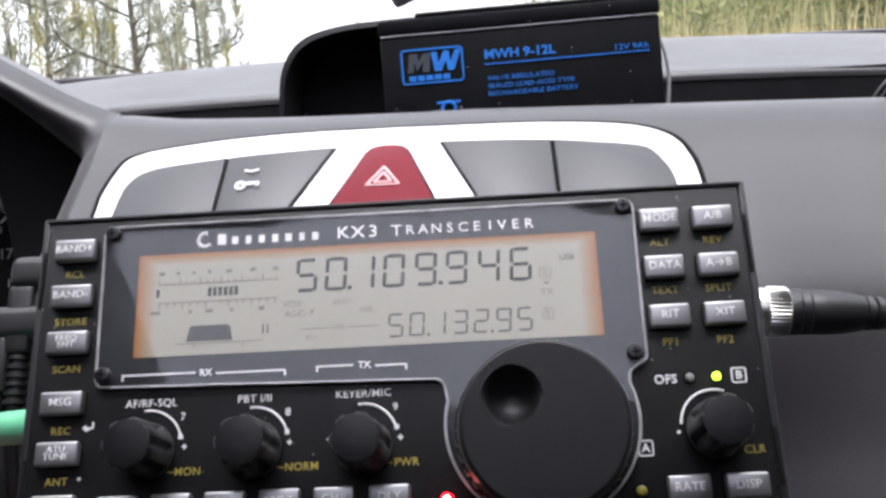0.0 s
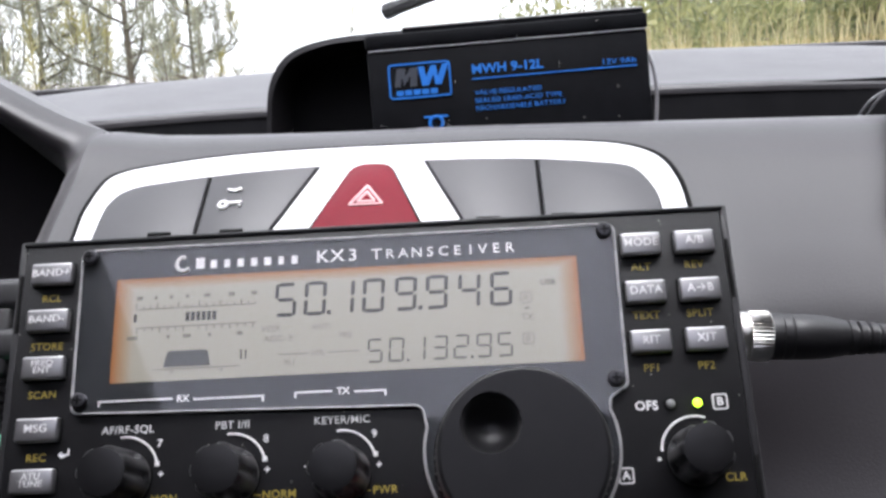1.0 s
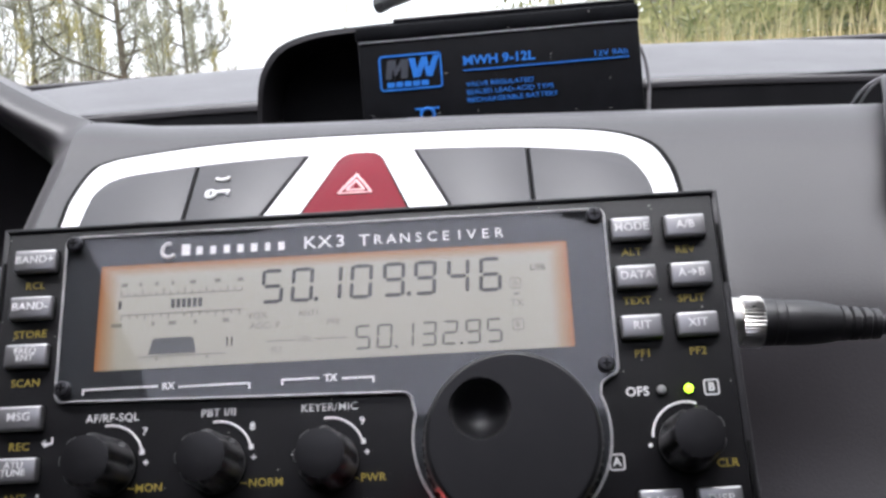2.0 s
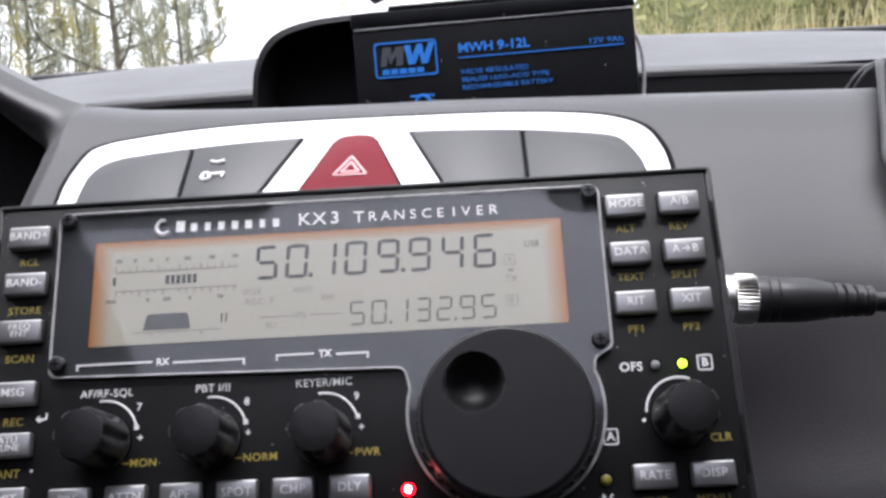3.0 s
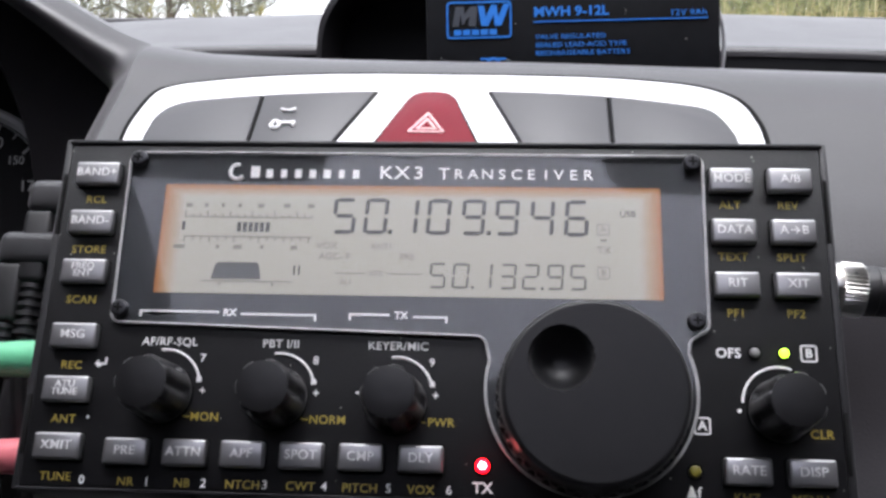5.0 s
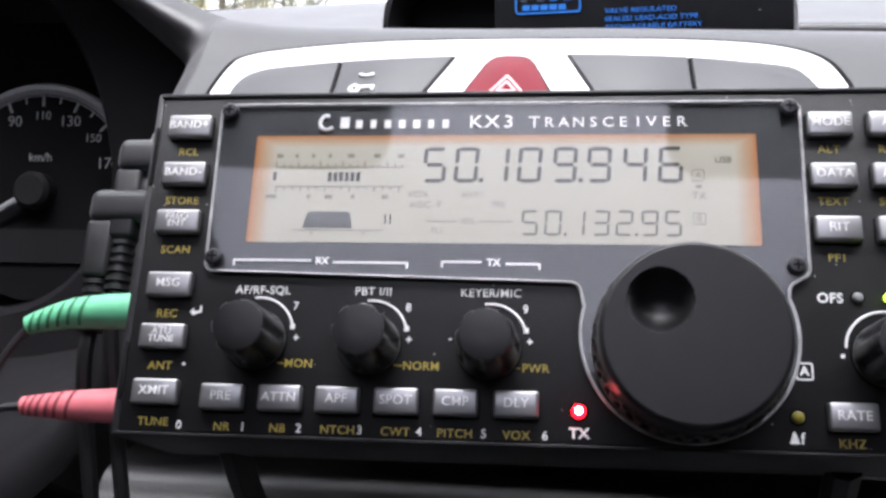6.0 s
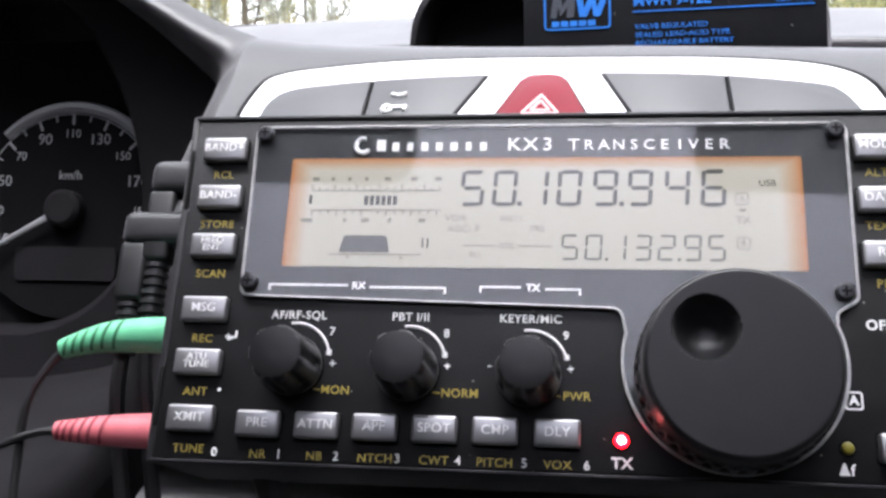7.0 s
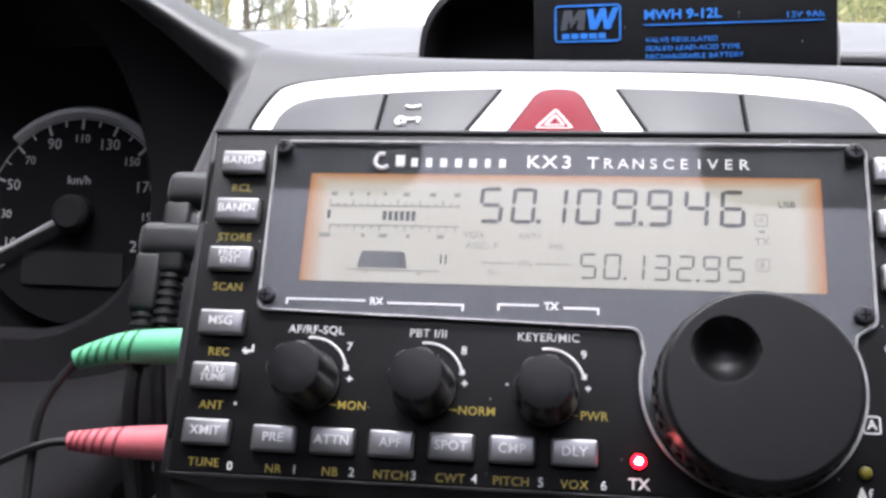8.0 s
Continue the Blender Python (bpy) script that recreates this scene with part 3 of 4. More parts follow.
def cap_outline(x_from, x_to, slant_from=0.0, slant_to=0.0, low=-0.045, n=22, inset=0.0):
    """A switch cap between two sides, which slant by so much over its height."""
    pts = []
    for k in range(n + 1):
        x = x_from + inset + (x_to - x_from - 2 * inset) * (1 - math.cos(math.pi * k / n)) / 2
        pts.append((x, inner_top(x) - inset))
    h = 0.05
    pts.append((x_to - inset + slant_to * h, low))
    pts.append((x_from + inset + slant_from * h, low))
    return list(reversed(pts))


def switch(name, label, args, mat, group=""):
    part("gap", plate(cap_outline(*args), -0.0040, -0.0015), GAP, switch_panel)
    return part(name, plate(cap_outline(*args, inset=0.0006), -0.0049, -0.002, 0.0005), mat, switch_panel, label)


s1 = switch("switch_cap", "", (-0.1010, -0.06435, 0.0, 0.02), CAP)
s2 = switch("switch_cap", "grey switch cap with a white key sign", (-0.06435, -0.0237, 0.02, -0.42), CAP)
s3 = switch("switch_cap", "", (0.0150, 0.05625, 0.44, 0.02), CAP)
s4 = switch("switch_cap", "", (0.05625, 0.0973, 0.02, 0.0), CAP)
haz = [(-0.0108, 0.0062), (-0.0070, 0.0098), (0.0020, 0.0098), (0.0058, 0.0062), (0.0245, -0.045), (-0.0295, -0.045)]
haz = [(x - 0.0018, z) for x, z in smooth_line(haz[:4], 4) + haz[4:]]
part("gap", plate(list(reversed(haz)), -0.0040, -0.0015), GAP, switch_panel)
cx = -0.0043
hazard = part("hazard_button", domed([(cx + (x - cx) * 0.955, z - 0.0006) for x, z in haz], -0.0046, -0.002, 0.0022), RED_CAP, switch_panel, "glossy red hazard button with a pale triangle")
for s, r in ((0.0068, 0.0005), (0.0036, 0.0005)):
    tri = [(cx + s * math.sin(a) * 0.98, -0.0068, -0.0135 + s * math.cos(a)) for a in (0, 2.094, 4.189)]
    bm = bmesh.new()
    for a, b in zip(tri, tri[1:] + tri[:1]):
        tube([a, b], r, 6, bm=bm)
    part("warning_triangle", bm, PRINT_PINK, hazard)
bm = bmesh.new()
tube([(-0.0563 + 0.0014 * math.cos(a), -0.0053, -0.0115 + 0.0018 * math.sin(a)) for a in [k * 0.785 for k in range(8)]], 0.0007, 6, closed=True, bm=bm)
tube([(-0.0549, -0.0053, -0.0108), (-0.0496, -0.0053, -0.0104)], 0.0008, 6, bm=bm)
tube([(-0.0503, -0.0053, -0.0104), (-0.0503, -0.0053, -0.0125)], 0.0006, 6, bm=bm)
part("key_sign", bm, PRINT_WHITE, s2)
part("lock_sign", tube([(-0.0558, -0.0053, -0.0028), (-0.0533, -0.0053, -0.0036), (-0.0508, -0.0053, -0.0026)], 0.0007, 6), PRINT_WHITE, s2)
for s, x in ((s1, -0.0763), (s2, -0.0508), (s3, 0.0382), (s4, 0.0637)):
    part("index_slot", box(x - 0.004, x + 0.004, -0.0056, -0.0045, -0.0262, -0.0252), GAP, s)
# ---- lint along the tray's lip ----
random.seed(9)
bm = bmesh.new()
for k in range(7):
    x = random.uniform(-0.10, 0.09)
    a = Vector((x, 0.188, 1.0140 - 0.028 * max(0.0, x - 0.02)))
    tube([a, a + Vector((random.uniform(-0.003, 0.003), 0.0, 0.0025)), a + Vector((random.uniform(-0.006, 0.006), 0.0, random.uniform(0.001, 0.005)))], 0.00008, 4, bm=bm, fine_steps=3)
LINT = material("pale_grey_lint", (0.40, 0.40, 0.40), 0.9, spec=0.1, vary=0.2, vary_scale=300)
tagged(link("lint", bm, LINT), "pale grey lint hairs caught on the dashboard edge", "lint", kind="stuff")

# ---- display pod in the tray ----
pod = thing("display_pod", "black hooded display pod standing in the dashboard tray", "display pod", Matrix.Translation((-0.012, 0.370, 0.979)))
POD_ARCH = smooth_line([(-0.099, 0.0), (-0.0975, 0.045), (-0.094, 0.072), (-0.082, 0.089), (-0.060, 0.0965), (-0.03, 0.099), (0.0, 0.100)], 4)
POD_ARCH = POD_ARCH + [(-x, z) for x, z in reversed(POD_ARCH[:-1])]
ring_f = [(x, 0.0, z) for x, z in POD_ARCH]
ring_lip = [(x * 0.965, -0.002, z * 0.965) for x, z in POD_ARCH]
ring_in = [(x * 0.90, 0.030, z * 0.90) for x, z in POD_ARCH]
ring_b = [(x * 0.97, 0.035, z * 0.95) for x, z in POD_ARCH]
ring_e = [(x * 0.90, 0.066, z * 0.55) for x, z in POD_ARCH]
part("hood", loft([ring_in, ring_lip, ring_f, ring_b, ring_e], closed=False), COWL_BLACK, pod)
part("screen", plate([(x * 0.90, z * 0.90) for x, z in POD_ARCH], 0.028, 0.034), DIAL, pod, "unlit black display")

# ---- sealed lead-acid battery ----
bat_pose = Matrix.Translation((0.0434, 0.2935, 0.979)) @ Matrix.Rotation(radians(2.3), 4, "Z") @ Matrix.Rotation(radians(-5.0), 4, "X") @ Matrix.Rotation(radians(-1.7), 4, "Y")
battery = thing("lead_acid_battery", "black sealed lead-acid battery with blue print, standing in the dashboard tray", "battery", bat_pose)
part("case", box(-0.0755, 0.0755, 0.0, 0.065, 0.0, 0.0835, 0.0012), BATTERY, battery)
part("lid", box(-0.0763, 0.0763, -0.0008, 0.0658, 0.0842, 0.0925, 0.0015), BATTERY, battery, "black lid with a pale worn edge")
part("lid_cap", box(-0.056, 0.0757, 0.006, 0.060, 0.0925, 0.0965, 0.0008), BATTERY, battery)
part("lid_edge", tube([(-0.0555, 0.0058, 0.0964), (0.0752, 0.0058, 0.0964)], 0.00045, 6), EDGE, battery, "scuffed pale edge")
part("seam_edge", tube([(-0.0750, -0.0004, 0.0836), (0.0750, -0.0004, 0.0836)], 0.00035, 6), GREY_WIRE, battery)


def on_battery(x, z):
    return Matrix.Translation((x, -0.0004, z))


def frame_bars(x0, x1, z0, z1, w, r, y0, y1):
    """A rounded rectangular outline."""
    bm = bmesh.new()
    o, i = rounded(x0, x1, z0, z1, r), rounded(x0 + w, x1 - w, z0 + w, z1 - w, max(r - w, 0.0002))
    vo = [[bm.verts.new((x, y, z)) for x, z in o] for y in (y0, y1)]
    vi = [[bm.verts.new((x, y, z)) for x, z in i] for y in (y0, y1)]
    n = len(o)
    for k in range(n):
        j = (k + 1) % n
        bm.faces.new((vo[0][k], vo[0][j], vi[0][j], vi[0][k]))
        bm.faces.new((vo[1][j], vo[1][k], vi[1][k], vi[1][j]))
        bm.faces.new((vo[0][j], vo[0][k], vo[1][k], vo[1][j]))
        bm.faces.new((vi[0][k], vi[0][j], vi[1][j], vi[1][k]))
    bmesh.ops.recalc_face_normals(bm, faces=bm.faces)
    return bm


emblem = part("emblem_frame", frame_bars(-0.0650, -0.0313, 0.0568, 0.0758, 0.0009, 0.0022, -0.0006, 0.0), PRINT_BLUE, battery, "blue rounded emblem outline")
part("emblem_shape", plate([(-0.0620, 0.0632), (-0.0602, 0.0732), (-0.0560, 0.0732), (-0.0556, 0.0690), (-0.0528, 0.0732), (-0.0488, 0.0732), (-0.0500, 0.0632), (-0.0536, 0.0632), (-0.0530, 0.0690), (-0.0568, 0.0640), (-0.0578, 0.0690), (-0.0588, 0.0632)], -0.0006, 0.0), PRINT_GREY, emblem)
part("emblem_shape", plate([(-0.0486, 0.0735), (-0.0454, 0.0735), (-0.0446, 0.0676), (-0.0418, 0.0738), (-0.0389, 0.0738), (-0.0383, 0.0676), (-0.0354, 0.0741), (-0.0323, 0.0741), (-0.0366, 0.0632), (-0.0399, 0.0632), (-0.0406, 0.0690), (-0.0434, 0.0632), (-0.0470, 0.0632)], -0.0006, 0.0), PRINT_BLUE, emblem)
for k in range(5):
    part("emblem_bar", box(-0.0612 + k * 0.0046, -0.0574 + k * 0.0046, -0.0006, 0.0, 0.0586, 0.0613), PRINT_BLUE, emblem)
writing("model_text", "MWH 9-12L", 0.0047, PRINT_BLUE, battery, on_battery(-0.0200, 0.0694), bold=0.00018, align="LEFT", stretch=1.12)
part("text_rule", box(-0.0200, 0.0690, -0.0006, 0.0, 0.0642, 0.0648), PRINT_BLUE, battery)
writing("rating_text", "12V 9Ah", 0.0030, PRINT_BLUE, battery, on_battery(0.0688, 0.0674), align="RIGHT", stretch=1.25)
for k, line in enumerate(("VALVE REGULATED", "SEALED LEAD-ACID TYPE", "RECHARGEABLE BATTERY")):
    writing("type_text", line, 0.0024, PRINT_BLUE, battery, on_battery(-0.0192, 0.0567 - 0.0042 * k), align="LEFT", stretch=1.22)
part("recycling_sign", tube([(-0.041 + 0.0035 * math.cos(k * 0.785), -0.0002, 0.0425 + 0.0035 * math.sin(k * 0.785)) for k in range(8)], 0.0009, 6, closed=True), PRINT_BLUE, battery)
part("recycling_stroke", box(-0.0475, -0.0345, -0.0006, 0.0, 0.0455, 0.0465), PRINT_BLUE, battery)

wire = thing("grey_wire", "thin grey wire looped behind the battery", "wire", Matrix.Translation((0.113, 0.345, 0.979)))
part("loop", tube([(0.0, 0.0, 0.0), (0.010, 0.0, 0.02), (0.0135, 0.0, 0.045), (0.0125, 0.0, 0.065), (0.006, 0.0, 0.080), (-0.01, 0.0, 0.090)], 0.0011, 8), GREY_WIRE, wire)

# ---- black cable hung over the dashboard edge ----
lead = thing("hanging_cable", "glossy black twin cable hung over the dashboard edge", "cable", Matrix.Translation((0.187, 0.16, 1.0085)))
WAY = [(0.035, 0.075, -0.031), (0.020, 0.045, 0.004), (0.004, 0.002, 0.012), (-0.004, -0.022, 0.004), (-0.012, -0.046, -0.014), (-0.016, -0.062, -0.027), (-0.006, -0.082, -0.048), (0.016, -0.098, -0.078), (0.03, -0.108, -0.12), (0.03, -0.11, -0.2)]
part("strand", tube(WAY, 0.0018, 10), RUBBER, lead)
part("strand", tube([(x + 0.0035, y - 0.001, z) for x, y, z in WAY], 0.0018, 10), RUBBER, lead)
part("thin_wire", tube([(-0.004, 0.034, -0.006), (-0.001, 0.014, 0.008), (0.003, 0.0, 0.0130)], 0.0006, 6), GREY_WIRE, lead)
part("thin_wire", tube([(-0.001, 0.032, -0.006), (0.002, 0.012, 0.009), (0.005, 0.0, 0.0125)], 0.0006, 6), GREY_WIRE, lead)

# ---- wiper on the windscreen ----
wiper = thing("wiper_blade", "black wiper blade lying on the windscreen", "wiper", Matrix.Translation((-0.053, 0.600, 1.1215)))
part("blade", tube([(0.0, 0.0, 0.0), (0.12, -0.06, 0.0268), (0.36, -0.18, 0.0806)], 0.006, 8), RUBBER, wiper)
part("tip", tube([(-0.004, 0.002, -0.001), (0.004, -0.002, 0.001)], 0.0068, 8), RUBBER, wiper)

# ---- transceiver ----
radio_pose = pose(0.0, 0.0, 0.950, -26.0, -0.25, 1.44)
radio = thing("transceiver", "small black radio transceiver with amber-lit display on a bracket", "radio transceiver", radio_pose)


def mm_box(x0, x1, y0, y1, z0, z1, b=0.0, seg=2):
    return box(x0 * MM, x1 * MM, y0 * MM, y1 * MM, z0 * MM, z1 * MM, b * MM, seg)


part("case", mm_box(-93.4, 93.4, 1.2, 40, -43.2, 42.6, 0.8), RADIO_EDGE, radio)
part("front_panel", mm_box(-93.2, 93.2, 0.0, 2.0, -43.2, 42.0, 0.5), RADIO, radio, "black textured front panel")
part("top_flange", mm_box(-94.0, 94.0, -0.6, 40, 42.2, 43.2, 0.3), RADIO_EDGE, radio)
part("bottom_flange", mm_box(-94.0, 94.0, 0.0, 40, -44.0, -43.3, 0.3), RADIO_EDGE, radio)
for s in (-1, 1):
    side = part("end_panel", mm_box(min(s * 93.3, s * 95.2), max(s * 93.3, s * 95.2), 0.4, 41, -44.1, 43.6, 0.5), RADIO_EDGE, radio)
    for z0, z1 in ((18, 34), (-36, -22)):
        part("side_slot", mm_box(min(s * 93.5, s * 94.5), max(s * 93.5, s * 94.5), 0.2, 1.5, z0, z1, 0.2), GAP, side)

# display window: a plate that runs round the big knob
CX, CZ, CR = 37.4, -18.5, 24.0


def window_outline(grow=0.0):
    pts = []

    def corner(cx, cz, r, a0, a1, n=5):
        for k in range(n + 1):
            a = radians(a0 + (a1 - a0) * k / n)
            pts.append((cx + r * math.cos(a), cz + r * math.sin(a)))

    corner(-74.6, 37.2, 2.2, 180, 90)
    corner(62.6, 37.0, 2.2, 90, 0)
    corner(62.2, -2.6, 2.4, 0, -75)
    corner(62.4, -8.2, 2.6, 110, 158, 3)
    a_from = math.degrees(math.atan2(-10.0 - CZ, 58.8 - CX))
    a_to = math.degrees(math.atan2(-12.0 - CZ, 14.2 - CX)) - 360
    corner(CX, CZ, CR, a_from, a_to, 44)
    corner(11.0, -9.0, 2.6, 0, 90, 4)
    corner(-74.2, -2.4, 2.2, 262, 180, 5)
    return [(x * MM, z * MM) for x, z in pts]


OUT = window_outline()
bezel = part("display_bezel", plate(list(reversed(OUT)), -0.0007, 0.0002), BEZEL, radio, "smoked grey display bezel running round the tuning knob", smooth=False)
# Pale tube paints the highlight along the window's polished bevel.
part("polished_edge", tube([(x, -0.0014, z) for x, z in OUT], 0.00038, 6, closed=True, fine_steps=1), EDGE, bezel, "polished edge of the clear window, the light it catches drawn pale")
lcd = part("lcd", plate(list(reversed(rounded(-0.0672, 0.0546, 0.0030, 0.0310, 0.0004, 2))), -0.0009, -0.0002), LCD, bezel, "pale display glowing amber at its short sides", smooth=False)
lens = part("clear_window", plate(list(reversed(OUT)), -0.0018, -0.0013), LENS, bezel, "clear glossy display window", smooth=False)
lens.visible_shadow = False

SEGMENTS = {"0": "abcdef", "1": "bc", "2": "abged", "3": "abgcd", "4": "fgbc", "5": "afgcd", "6": "afgedc", "9": "abcdfg"}


def digit(ch, x, z, w, h, t, mat, slant=0.06):
    """A seven-segment figure; x, z is its lower left corner, in millimetres."""
    m = h / 2
    g = t * 0.28
    bars = {"a": (t * .5, w - t * .5, h, "h", -1), "d": (t * .5, w - t * .5, 0, "h", 1), "g": (t * .5, w - t * .5, m, "h", 0), "f": (m, h, 0, "v", 1), "e": (0, m, 0, "v", 1), "b": (m, h, w, "v", -1), "c": (0, m, w, "v", -1)}
    bm = bmesh.new()
    for s in SEGMENTS[ch]:
        a, b, c, kind, side = bars[s]
        if kind == "h":
            lo, hi = (c - t / 2, c + t / 2) if side == 0 else ((c - t, c) if side < 0 else (c, c + t))
            pts = [(a + g, (lo + hi) / 2), (a + g + t * .4, lo), (b - g - t * .4, lo), (b - g, (lo + hi) / 2), (b - g - t * .4, hi), (a + g + t * .4, hi)]
        else:
            lo, hi = (c, c + t) if side > 0 else (c - t, c)
            pts = [((lo + hi) / 2, a + g), (hi, a + g + t * .4), (hi, b - g - t * .4), ((lo + hi) / 2, b - g), (lo, b - g - t * .4), (lo, a + g + t * .4)]
        plate([((x + u + slant * v) * MM, (z + v) * MM) for u, v in pts], -0.00102, -0.00088, bm=bm)
    return part("figure", bm, mat, lcd, smooth=False)


for ch, x in zip("50109946", (-25.0, -17.2, -9.8, -1.9, 6.5, 14.6, 23.1, 31.4)):
    digit(ch, x, 18.4, 5.8, 9.3, 1.0, SEGMENT)
for ch, x in zip("5013295", (-0.7, 4.8, 10.3, 16.0, 21.4, 27.2, 32.6)):
    digit(ch, x, 5.0, 4.0, 6.4, 0.62, SEGMENT_MID)


def ink(x0, x1, z0, z1, mat=SEGMENT_PALE, name="display_mark"):
    return part(name, mm_box(x0, x1, -1.02, -0.88, z0, z1), mat, lcd, smooth=False)


for x in (-11.0, 12.9):
    ink(x, x + 1.1, 18.5, 19.6, SEGMENT, "point")
ink(9.6, 10.2, 5.0, 5.7, SEGMENT, "point")
ink(26.0, 26.6, 5.0, 5.7, SEGMENT, "point")
# level meter: two scales and the bars between them
ink(-61.6, -29.6, 22.3, 22.6)
ink(-61.2, -45.6, 17.2, 17.5)
ink(-48.2, -29.4, 17.2, 17.5)
for k in range(18):
    ink(-61.6 + 1.86 * k, -61.25 + 1.86 * k, 22.6, 24.0 if k % 3 == 0 else 23.2)
for k in range(16):
    if k != 7:
        ink(-61.2 + 2.05 * k, -60.85 + 2.05 * k, 16.4 if k % 3 else 15.9, 17.2)
ink(-62.0, -61.2, 19.0, 21.2, SEGMENT)
for k in range(6):
    ink(-48.2 + 1.42 * k, -47.2 + 1.42 * k, 18.7, 21.1, SEGMENT)
for x, w in ((-61.5, 1.6), (-56.8, 0.8), (-52.6, 0.8), (-48.4, 0.8), (-43.5, 1.6), (-37.0, 1.6), (-31.0, 1.6)):
    ink(x, x + w, 25.0, 26.0)
for x, w in ((-63.5, 2.8), (-53.0, 0.8), (-48.6, 2.0), (-42.0, 0.8), (-34.5, 1.6)):
    ink(x, x + w, 14.2, 15.2)
# filter shape
bm = plate([(x * MM, z * MM) for x, z in ((-53.4, 6.6), (-52.6, 10.2), (-51.9, 10.8), (-42.6, 10.8), (-41.9, 10.2), (-41.2, 6.6))], -0.00102, -0.00088)
part("filter_mark", bm, SEGMENT, lcd, "dark trapezoid filter mark", smooth=False)
ink(-56.0, -33.5, 5.9, 6.15)
ink(-51.5, -50.8, 5.0, 5.6)
ink(-38.6, -37.9, 5.0, 5.6)
ink(-33.4, -33.0, 7.8, 10.2, SEGMENT)
ink(-32.2, -31.8, 7.8, 10.2, SEGMENT)
for text, x, z, size in (("VOX", -25.6, 15.3, 1.7), ("ANT1", -12.3, 15.2, 1.5), ("AGC- F", -23.6, 12.6, 1.7), ("PRE", -6.0, 12.7, 1.5), ("XFIL", -13.2, 8.4, 1.4), ("FL1", -20.4, 6.1, 1.4), ("TX", 40.9, 15.0, 1.8), ("A", 40.8, 20.3, 1.5), ("B", 40.7, 9.4, 1.5), ("USB", 46.7, 24.2, 1.6)):
    writing("display_word", text, size * MM, SEGMENT if text in ("USB",) else SEGMENT_PALE, lcd, at(x, -0.95, z))
ink(-23.4, -15.8, 8.3, 8.55)
ink(-10.6, -2.6, 8.3, 8.55)
ink(40.2, 41.6, 17.2, 17.8)
for z in (20.3, 9.4):
    part("display_box", frame_bars(0.0393, 0.0423, (z - 1.5) * MM, (z + 1.5) * MM, 0.00022, 0.0006, -0.00102, -0.00088), SEGMENT_PALE, lcd, smooth=False)

# head line: maker's mark and name as plain blocks, then the words
mark = bmesh.new()
tube([((-49.4 + 1.9 * math.cos(a)) * MM, -0.0010, (34.4 + 1.9 * math.sin(a)) * MM) for a in (2.6, 3.3, 4.0, 4.8, 5.6)], 0.00055, 6, bm=mark)
tube([((-49.6 + 1.6 * math.cos(a)) * MM, -0.0010, (34.9 + 1.5 * math.sin(a)) * MM) for a in (1.2, 2.0, 2.9)], 0.0005, 6, bm=mark)
part("maker_mark", mark, PRINT_WHITE, bezel)
for k, w in enumerate((2.6, 1.9, 1.7, 1.9, 1.9, 2.1, 1.6, 1.9)):
    x = -45.0 + k * 3.62
    part("maker_bar", mm_box(x - w * 0.42, x + w * 0.42, -1.0, -0.6, 33.0, 36.0 if k == 0 else 35.2), PRINT_WHITE, bezel, smooth=False)
for ch, x in zip("KX3", (-12.2, -8.2, -4.1)):
    writing("head_letter", ch, 0.0033, PRINT_WHITE, bezel, at(x, -0.9, 34.4), bold=0.00004, stretch=1.12)
for k, ch in enumerate("TRANSCEIVER"):
    writing("head_letter", ch, 0.0031 if k == 0 else 0.0026, PRINT_WHITE, bezel, at(2.2 + k * 3.56 - (0.4 if k > 7 else 0), -0.9, 34.2), bold=0.00002, stretch=1.08)
for x0, x1, x2, x3, word in ((-69.8, -50.5, -45.2, -27.0, "RX"), (-19.2, -9.6, -4.0, 4.2, "TX")):
    bm = mm_box(x0, x1, -1.0, -0.6, -1.9, -1.4)
    for a, b, c, d in ((x2, x3, -2.3, -1.8), (x0, x0 + 0.5, -3.0, -1.5), (x3 - 0.5, x3, -3.4, -1.9)):
        box(a * MM, b * MM, -0.001, -0.0006, c * MM, d * MM, bm=bm)
    part("bracket", bm, PRINT_WHITE, bezel, smooth=False)
    writing("bracket_word", word, 0.0017, PRINT_WHITE, bezel, at((x1 + x2) / 2, -0.9, -1.8), bold=0.00008)


def screw(x, z, y=-1.8):
    ob = part("screw", lathe([(0.0021, 0.0), (0.0021, 0.0008), (0.0016, 0.0014), (0.0006, 0.0015)], 20), SCREW, radio, m=at(x, y, z))
    bm = mm_box(-1.1, 1.1, -1.6, -1.45, -0.25, 0.25)
    box(-0.00025, 0.00025, -0.0016, -0.00145, -0.0011, 0.0011, bm=bm)
    part("cross_slot", bm, GAP, ob, smooth=False)


for x, z in ((-74.4, 37.3), (62.3, 37.2), (-74.3, -1.4), (61.7, -2.2)):
    screw(x, z)


def key(text, x, z, w=10.4, h=6.1):
    ob = part("key", mm_box(-w / 2, w / 2, -2.6, 0.4, -h / 2, h / 2, 0.75, 3), KEY, radio, m=at(x, 0, z))
    part("key_gap", frame_bars((-w / 2 - 0.35) * MM, (w / 2 + 0.35) * MM, (-h / 2 - 0.35) * MM, (h / 2 + 0.35) * MM, 0.0004, 0.0008, -0.0001, 0.0002), GAP, ob)
    writing("key_word", text, 0.00165 if "\n" in text else 0.0021, PRINT_WHITE, ob, at(0, -2.72, 0.1), bold=0.00002, depth=0.0001, spread=1.05)
    return ob


def legend(text, x, z, mat=PRINT_YELLOW, size=1.95, bold=0.000035):
    return writing("legend", text, size * MM, mat, radio, at(x, -0.02, z), bold=bold, spread=1.06)


